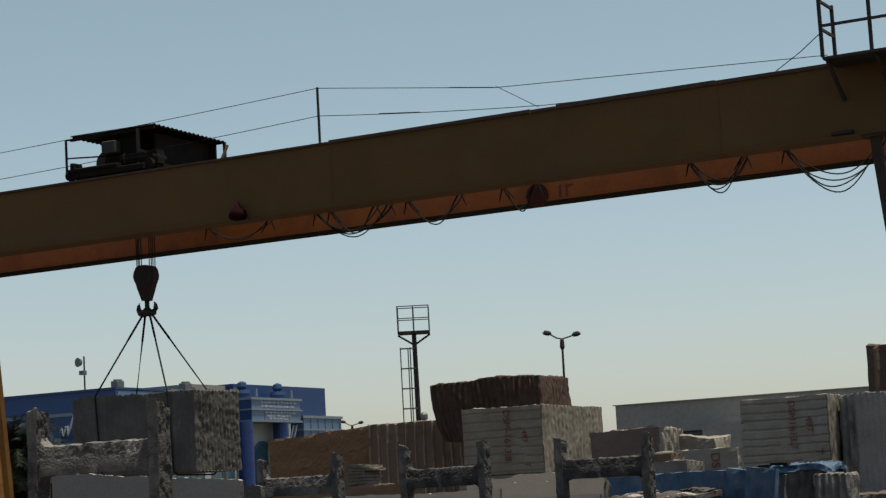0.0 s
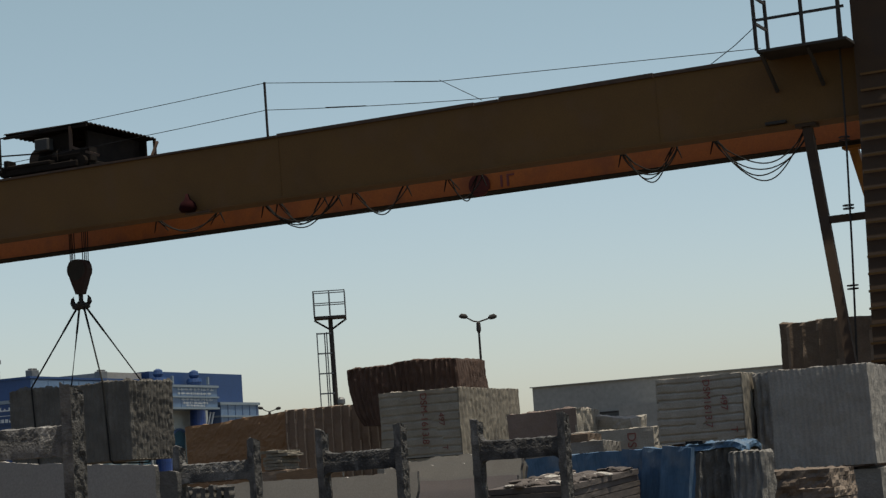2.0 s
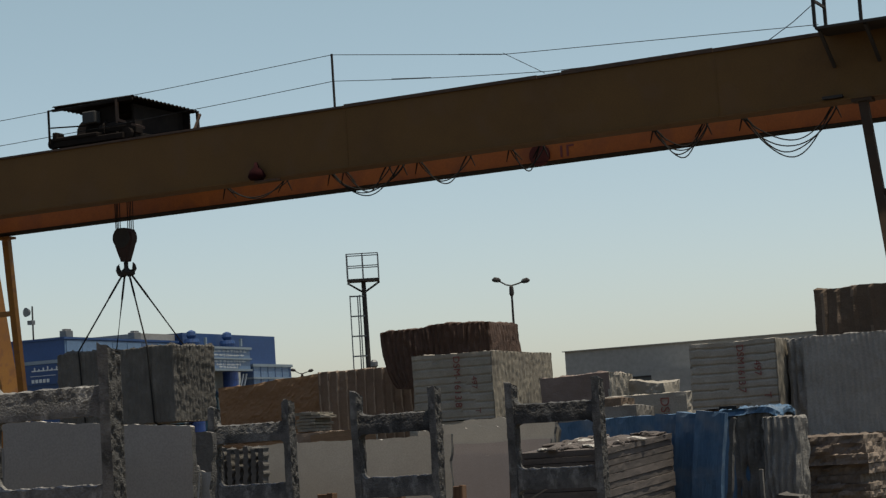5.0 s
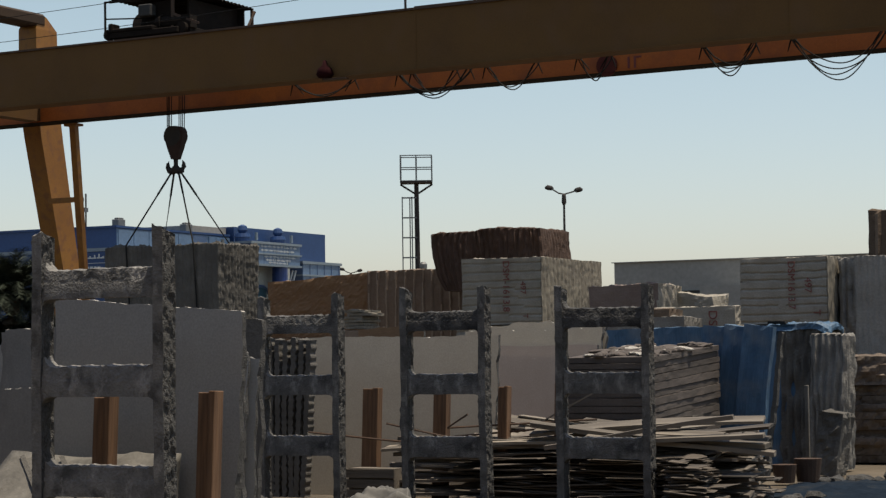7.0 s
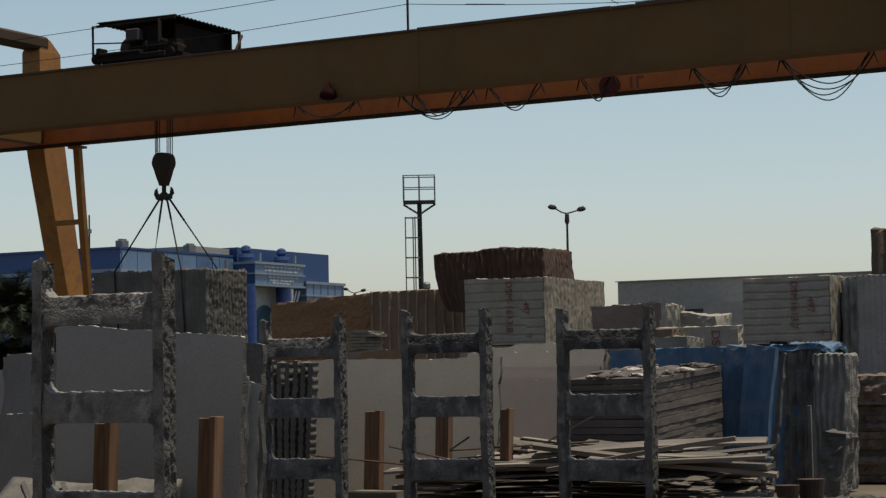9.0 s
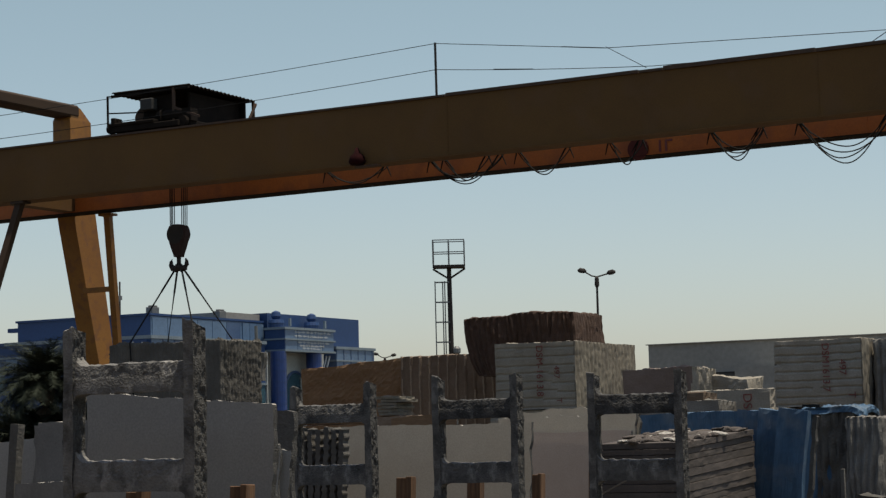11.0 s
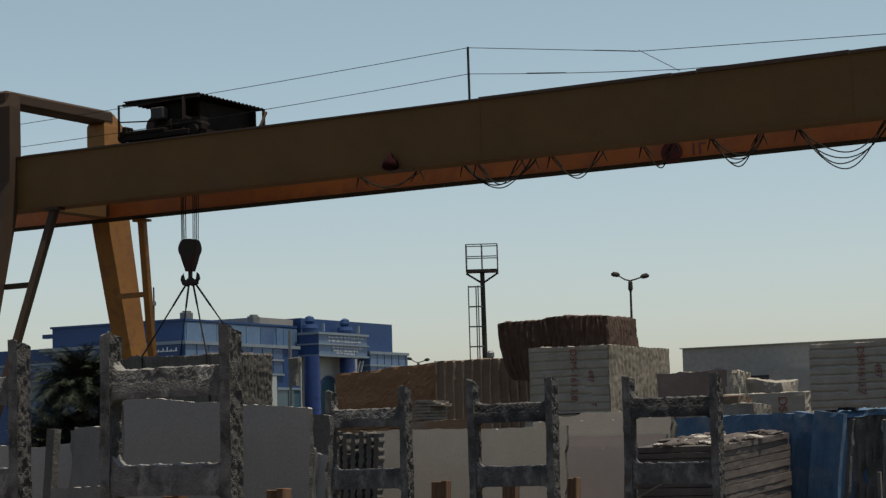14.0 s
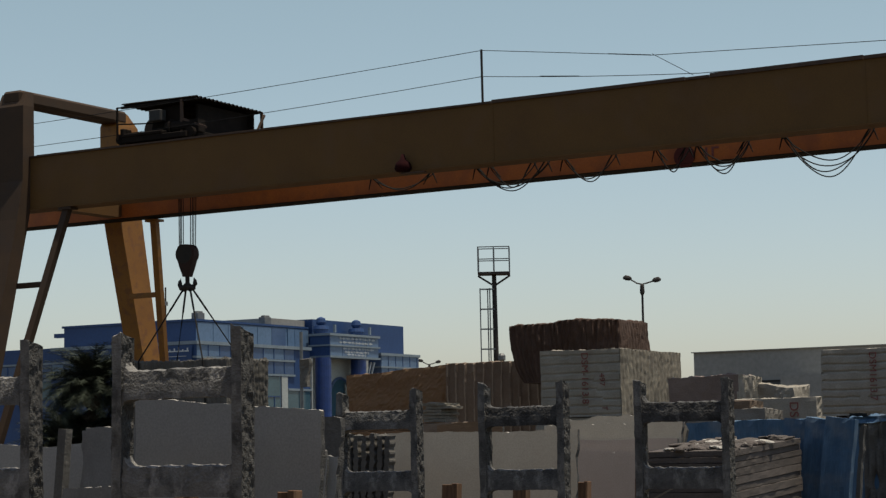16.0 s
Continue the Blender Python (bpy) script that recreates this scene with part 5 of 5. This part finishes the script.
part("low_wing", boxes((-2, 1.15, 19.1, 24.15, 0, 8.02)), MIDBLUE, office)
part("left_wing", boxes((-34, -10.0, -1.0, 10.0, 0, 8.3)), BLUEWALL, office)
part("roof_edge", boxes((-10.1, 0.1, -0.1, 12, 9.55, 9.68)), BLUEWALL, office)
part("lower_storey", boxes((-10.0, 0.9, -1.2, 10.9, 0, 8.1)), BLUEWALL, office)
part("band", boxes((-10.0, 1.02, -1.27, 10.95, 8.1, 8.3)), TRIM, office)
part("band", boxes((-10.0, 1.0, -1.27, 9.1, 7.3, 7.42)), TRIM, office)
part("band", boxes((-10.0, 1.0, -1.27, 9.1, 6.40, 6.53)), TRIM, office)
part("band", boxes((0.85, 1.0, 8.3, 10.95, 5.52, 5.66)), TRIM, office)
part("pier", boxes((0.85, 0.98, 7.6, 8.25, 0, 6.38)), PALEWALL, office)
for k in range(9):
    y = -1.15 + k * 1.14
    for z0, z1, c in ((7.44, 8.08, LIGHTBLUE), (6.55, 7.28, MIDBLUE)):
        w = part("window", boxes((0.9, 0.94, y, y + 1.08, z0, z1)), c if (k + int(z0)) % 3 else MIDBLUE, office)
        part("frame", boxes((0.94, 0.97, y + 1.08, y + 1.14, z0, z1)), BLUEWALL, w)
for k in range(6):
    y = -1.15 + k * 1.45
    w = part("window", boxes((0.9, 0.95, y, y + 1.38, 4.2, 6.36)), TEALGLASS, office)
    part("frame", boxes((0.95, 0.98, y, y + 1.38, 5.1, 5.16), (0.95, 0.98, y + 0.66, y + 0.72, 4.2, 5.1)), BLUEWALL, w)
for k in range(2):
    part("window", boxes((0.9, 0.95, 8.3 + k * 1.3, 9.5 + k * 1.3, 3.6, 5.5)), TEALGLASS, office)
# panels of the upper storey
for k in range(6):
    y = 0.15 + k * 1.55
    part("cladding_panel", boxes((0.03, 0.07, y, y + 1.5, 8.3, 9.45)), LIGHTBLUE if k < 5 else MIDBLUE, office)
for k in range(3):
    part("cladding_panel", boxes((0.03, 0.09, 9.65 + k * 0.8, 10.4 + k * 0.8, 8.3, 9.45)), LIGHTBLUE, office)
part("roof_box", boxes((-7, -0.2, 8.0, 12.0, 9.68, 10.1)), HALLWALL, office)
# lower wing at the far end
for k in range(5):
    y = 19.15 + k * 0.94
    for z0, z1 in ((7.32, 8.02), (6.3, 7.2)):
        w = part("window", boxes((1.15, 1.2, y, y + 0.86, z0, z1)), LIGHTBLUE, office)
        part("frame", boxes((1.2, 1.23, y + 0.86, y + 0.94, z0, z1)), MIDBLUE, w)
part("band", boxes((-2, 1.27, 19.0, 24.2, 8.02, 8.2)), TRIM, office)
part("band", boxes((-2, 1.27, 19.0, 24.2, 7.2, 7.32)), TRIM, office)
# entrance: pale wall, columns, arch, and the sign box over it
part("pale_wall", boxes((0.4, 0.5, 11.0, 18.6, 0, 7.7)), PALEWALL, office)
part("pale_wall", boxes((0.42, 1.0, 10.95, 11.05, 0, 7.6)), PALEWALL, office)
sign = part("sign_box", boxes((0.3, 1.78, 11.85, 17.8, 7.76, 9.15)), BLUEWALL, office, "blue sign box with pale panels and lines of script")
for k in range(4):
    for z0, z1 in ((7.80, 8.40), (8.50, 9.06)):
        part("sign_panel", boxes((1.78, 1.81, 11.9 + k * 1.48, 13.33 + k * 1.48, z0, z1)), LIGHTBLUE, sign)
for z0, z1 in ((7.66, 7.79), (8.40, 8.50), (9.07, 9.22)):
    part("trim", boxes((0.22, 1.90, 11.75, 17.9, z0, z1)), TRIM, sign)
random.seed(51)
for z, ya, yb in ((8.93, 13.0, 17.0), (8.66, 13.0, 17.0), (8.27, 13.4, 16.8), (8.07, 13.6, 16.6), (7.89, 13.9, 16.2)):
    y = ya
    while y < yb:
        w = random.uniform(0.12, 0.5)
        dz = random.uniform(-0.03, 0.03)
        part("script_bar", boxes((1.81, 1.835, y, y + w, z - 0.035 + dz, z + 0.03 + dz), (1.81, 1.835, y + 0.4 * w, y + 0.4 * w + 0.05, z - 0.08, z + 0.09)), WHITEPAINT, sign)
        y += w + random.uniform(0.03, 0.14)
for y in (11.75, 16.0):
    bm = bmesh.new()
    tube(bm, [(1.35, y, 0), (1.35, y, 7.66)], 0.52, 20)
    part("column", bm, COBALT, office)
    for k in range(6):
        bm = bmesh.new()
        tube(bm, [(1.35, y, 3.6 + 0.7 * k), (1.35, y, 3.63 + 0.7 * k)], 0.535, 20)
        part("column_joint", bm, BLUEWALL, office)
    bm = bmesh.new()
    tube(bm, [(0.9, y + 0.5, 9.15), (0.9, y + 0.5, 9.45), (0.9, y + 0.5, 9.5), (0.9, y + 0.5, 9.72), (0.9, y + 0.5, 9.75), (0.9, y + 0.5, 9.95), (0.9, y + 0.5, 10.2), (0.9, y + 0.5, 10.3)], [0.5, 0.5, 0.54, 0.48, 0.22, 0.34, 0.28, 0.08], 16)
    part("column_cap", bm, BLUEWALL, office)
    part("cap_lamp", boxes((1.5, 1.65, y + 1.0, y + 1.15, 9.3, 9.8)), TRIM, office)
bm = bmesh.new()
pts = [(0.52, 15.0 + 1.25 * math.cos(a), 5.2 + 1.25 * math.sin(a)) for a in [math.pi * k / 16 for k in range(17)]]
tube(bm, pts, 0.10, 6)
part("arch", bm, MIDBLUE, office)
bm = bmesh.new()
bm.faces.new([bm.verts.new((0.515, 15.0 + 1.2 * math.cos(a), 5.2 + 1.2 * math.sin(a))) for a in [math.pi * k / 16 for k in range(17)]] + [bm.verts.new((0.515, 13.8, 3.0)), bm.verts.new((0.515, 16.2, 3.0))])
part("arch_glass", bm, TEALGLASS, office)
for y in (16.9, 17.3):
    bm = bmesh.new()
    beam(bm, (1.5, y, 6.6), (1.55, y + 0.35, 7.5), 0.10, 0.10)
    part("banner", bm, WHITEPAINT, office)
part("sign_board", boxes((-3.6, 0.7, -1.33, -1.285, 6.9, 8.05)), BLUEWALL, office)
for k in range(11):
    x = -9.9 + k * 0.98
    if k > 6:
        break
    w = part("window", boxes((x, x + 0.92, -1.25, -1.2, 6.56, 7.26)), MIDBLUE if k % 3 else LIGHTBLUE, office)
    part("frame", boxes((x + 0.92, x + 0.98, -1.28, -1.25, 6.56, 7.26)), BLUEWALL, w)
for z0, z1 in ((7.30, 7.42), (6.30, 6.42)):
    part("band", boxes((-34, -10.02, -1.10, -1.0, z0, z1)), TRIM, office)
for k in range(20):
    x = -33.8 + k * 1.19
    for z0, z1 in ((6.44, 7.26), (5.2, 6.26)):
        w = part("window", boxes((x, x + 1.1, -1.05, -1.0, z0, z1)), TEALGLASS if (k + int(z0)) % 4 == 0 else MIDBLUE, office)
        part("frame", boxes((x + 1.1, x + 1.19, -1.08, -1.05, z0, z1)), BLUEWALL, w)
for x, w, up in ((-1.4, 0.3, 0.16), (-1.05, 0.22, 0.08), (-0.8, 0.35, 0.14), (-0.4, 0.2, 0.2), (-0.15, 0.28, 0.07), (0.18, 0.3, 0.15)):
    part("script_bar", boxes((x, x + w, -1.36, -1.33, 7.68, 7.75), (x + 0.6 * w, x + 0.6 * w + 0.07, -1.36, -1.33, 7.75, 7.75 + up)), WHITEPAINT, office)
bm = bmesh.new()
tube(bm, [(-3.05, -1.36, 7.30), (-2.92, -1.36, 7.42), (-2.82, -1.36, 7.0), (-2.60, -1.36, 7.50), (-2.48, -1.36, 7.52), (-2.45, -1.36, 7.0), (-2.28, -1.36, 7.45), (-2.05, -1.36, 8.12)], [0.03, 0.06, 0.08, 0.07, 0.08, 0.09, 0.07, 0.04], 6)
part("emblem", bm, WHITEPAINT, office)
part("script_bar", boxes((-1.5, 0.3, -1.36, -1.33, 7.40, 7.43)), WHITEPAINT, office)
for k in range(5):
    part("script_bar", boxes((-1.42 + 0.27 * k, -1.24 + 0.27 * k, -1.36, -1.33, 7.02, 7.22)), WHITEPAINT, office)
for x0, y0 in ((-1.2, 1.2), (-0.6, 7.4)):
    part("roof_unit", boxes((x0, x0 + 0.5, y0, y0 + 0.7, 9.5, 10.15), (x0 + 0.1, x0 + 0.45, y0 + 0.1, y0 + 0.6, 10.15, 10.25), bevel=0.03), GALV, office)
part("roof_spout", boxes((-10.8, -10.0, 0.0, 0.4, 9.0, 9.25)), BLUEWALL, office)
bm = bmesh.new()
tube(bm, [(-2.5, 0.4, 9.5), (-2.5, 0.4, 11.7)], 0.05, 6)
part("antenna_mast", bm, DARKSTEEL, office)
bm = bmesh.new()
tube(bm, [(-2.75, 0.1, 11.35), (-2.7, 0.3, 11.35)], [0.28, 0.2], 14)
box(bm, -2.75, -2.4, 0.2, 0.5, 10.6, 10.85)
part("antenna_dish", bm, GALV, office)


def palm(x, y, h, n, seed, label):
    pa = thing("palm_tree", label, "palm tree", pose(x, y, 0))
    random.seed(seed)
    bm = bmesh.new()
    pts = [(0.15 * math.sin(k * 0.7), 0.1 * math.cos(k), h * k / 10) for k in range(11)]
    tube(bm, pts, [0.3 - 0.008 * k + 0.03 * (k % 2) for k in range(11)], 10)
    part("trunk", bm, BARK, pa)
    bm = bmesh.new()
    for f in range(n):
        az = random.uniform(0, math.tau)
        up = random.uniform(0.1, 1.55)
        L = random.uniform(1.1, 2.0)
        d = Vector((math.cos(az), math.sin(az), 0))
        prev = Vector((pts[-1][0], pts[-1][1], h))
        side = Vector((-d.y, d.x, 0))
        ang = up
        n_st = 22
        for k in range(n_st):
            step = (d * math.cos(ang) + Vector((0, 0, 1)) * math.sin(ang)) * (L / n_st)
            cur = prev + step
            ang -= 0.06
            bm.faces.new((bm.verts.new(prev + side * 0.012), bm.verts.new(prev - side * 0.012), bm.verts.new(cur)))
            if k > 1:
                ll = 0.34 * math.sin(math.pi * (k + 3) / (n_st + 6)) + 0.04
                for sg in (-1, 1):
                    for q in (0.0, 0.5):
                        p0 = prev + step * q
                        tip = p0 + (side * sg * random.uniform(0.4, 0.9) + step.normalized() * 0.8 + Vector((0, 0, random.uniform(-0.35, 0.25)))) * ll
                        bm.faces.new((bm.verts.new(p0), bm.verts.new(p0 + step.normalized() * 0.03), bm.verts.new(tip)))
            prev = cur
    part("crown", bm, PALMGREEN, pa)


palm(-37.5, 46.0, 3.4, 240, 1, "dusty green palm with upright feathery fronds behind the racks")
for x, y, h, seed in ((-38.3, 46.8, 1.9, 2), (-36.9, 47.2, 1.8, 3), (-39.6, 47.4, 1.7, 4), (-37.6, 45.2, 1.5, 5)):
    palm(x, y, h, 190, seed, "low dusty palm bush behind the racks")
bm = bmesh.new()
tube(bm, [(0, 0, 0), (0, 0, 3.1)], 0.05, 8)
single("pole", bm, GALV, "thin grey steel pole among the palms", "pole", pose(-41.0, 45, 0))
bm = bmesh.new()
tube(bm, [(0, 0, 0), (0, 0, 8.2)], 0.09, 8)
fp = single("flag_pole", bm, GALV, "slim grey pole standing before the office", "pole", pose(-63.0, 95, 0))
part("furled_flag", rough_block(0.55, 0.3, 1.5, 0.12, seed=301.3, wobble=0.15, front="r", right="r"), HOISTED, fp).matrix_basis = pose(0.25, 0, 5.2)
crate = thing("wooden_crate", "low grey weathered wooden crate by the props", "crate", pose(-11.25, 19.95, 0))
for z in (0.05, 0.16, 0.27):
    part("board", boxes((-0.3, 0.3, -0.15, -0.12, z, z + 0.09)), PLANK, crate)
part("body", boxes((-0.28, 0.28, -0.12, 0.15, 0.0, 0.37)), PLANK, crate)
wall_bm = boxes((-150, -40.5, 128, 128.4, 0, 2.2), (-41, 60, 128, 128.4, 0, 2.2))
single("boundary_wall", wall_bm, PALEWALL, "low pale boundary wall far behind the yard", "wall", kind="structure")


# ---- what moves ----
def motions():
    travel = ((0, -3.33), (0.5, -2.97), (1, -2.59), (1.5, -2.24), (2, -1.9), (2.5, -1.56), (3, -1.29), (3.5, -1.06), (4.3, -0.75), (5.2, -0.42), (6, -0.19), (6.5, -0.11), (7, -0.05), (7.5, -0.02), (8, 0), (16, 0))
    lower = ((0, 0), (5.5, 0), (6, -0.02), (6.5, -0.09), (7, -0.12), (8, -0.17), (9, -0.2), (10.2, -0.25), (11.5, -0.31), (12.5, -0.37), (14, -0.46), (16, -0.55))

    def at(rows, t):
        return float(np.interp(t, [r[0] for r in rows], [r[1] for r in rows]))

    times = sorted({r[0] for r in travel} | {r[0] for r in lower} | {10.0, 13.0, 15.0})
    u = [-27.47 - 0.2295 * t for t in times]
    d = [at(travel, t) for t in times]
    z = [at(lower, t) for t in times]
    # the crane stands a trifle askew and out of level on its track
    askew = radians(0.17)
    walk(crane, [(t, pose(-21.95 - b * math.sin(askew), 40 + b * math.cos(askew), 0, 0, -0.34, 0.17) @ pose(22, 0, 0)) for t, b in zip(times, d)])
    walk(trolley, [(t, pose(a, 0, 0)) for t, a in zip(times, u)])
    walk(hook, [(t, pose(a, 1.9, 7.45 + c, 0, 0.34)) for t, a, c in zip(times, u, z)])
    slack = ((0, 3.05), (1.5, 2.96), (2.5, 2.86), (3.5, 2.71), (6, 2.05), (7.5, 1.79), (9, 1.6), (12, 1.23), (16, 0.0))
    walk(festoon, [(t, pose(at(slack, t), 0, 0)) for t in times])
    walk(hoisted, [(t, pose(a + 0.17, 41.87 + b, 2.69 + c)) for t, a, b, c in zip(times, u, d, z)])
    walk(sling, [(t, pose(a + 0.02, 41.87 + b, 2.69 + c)) for t, a, b, c in zip(times, u, d, z)])


motions()
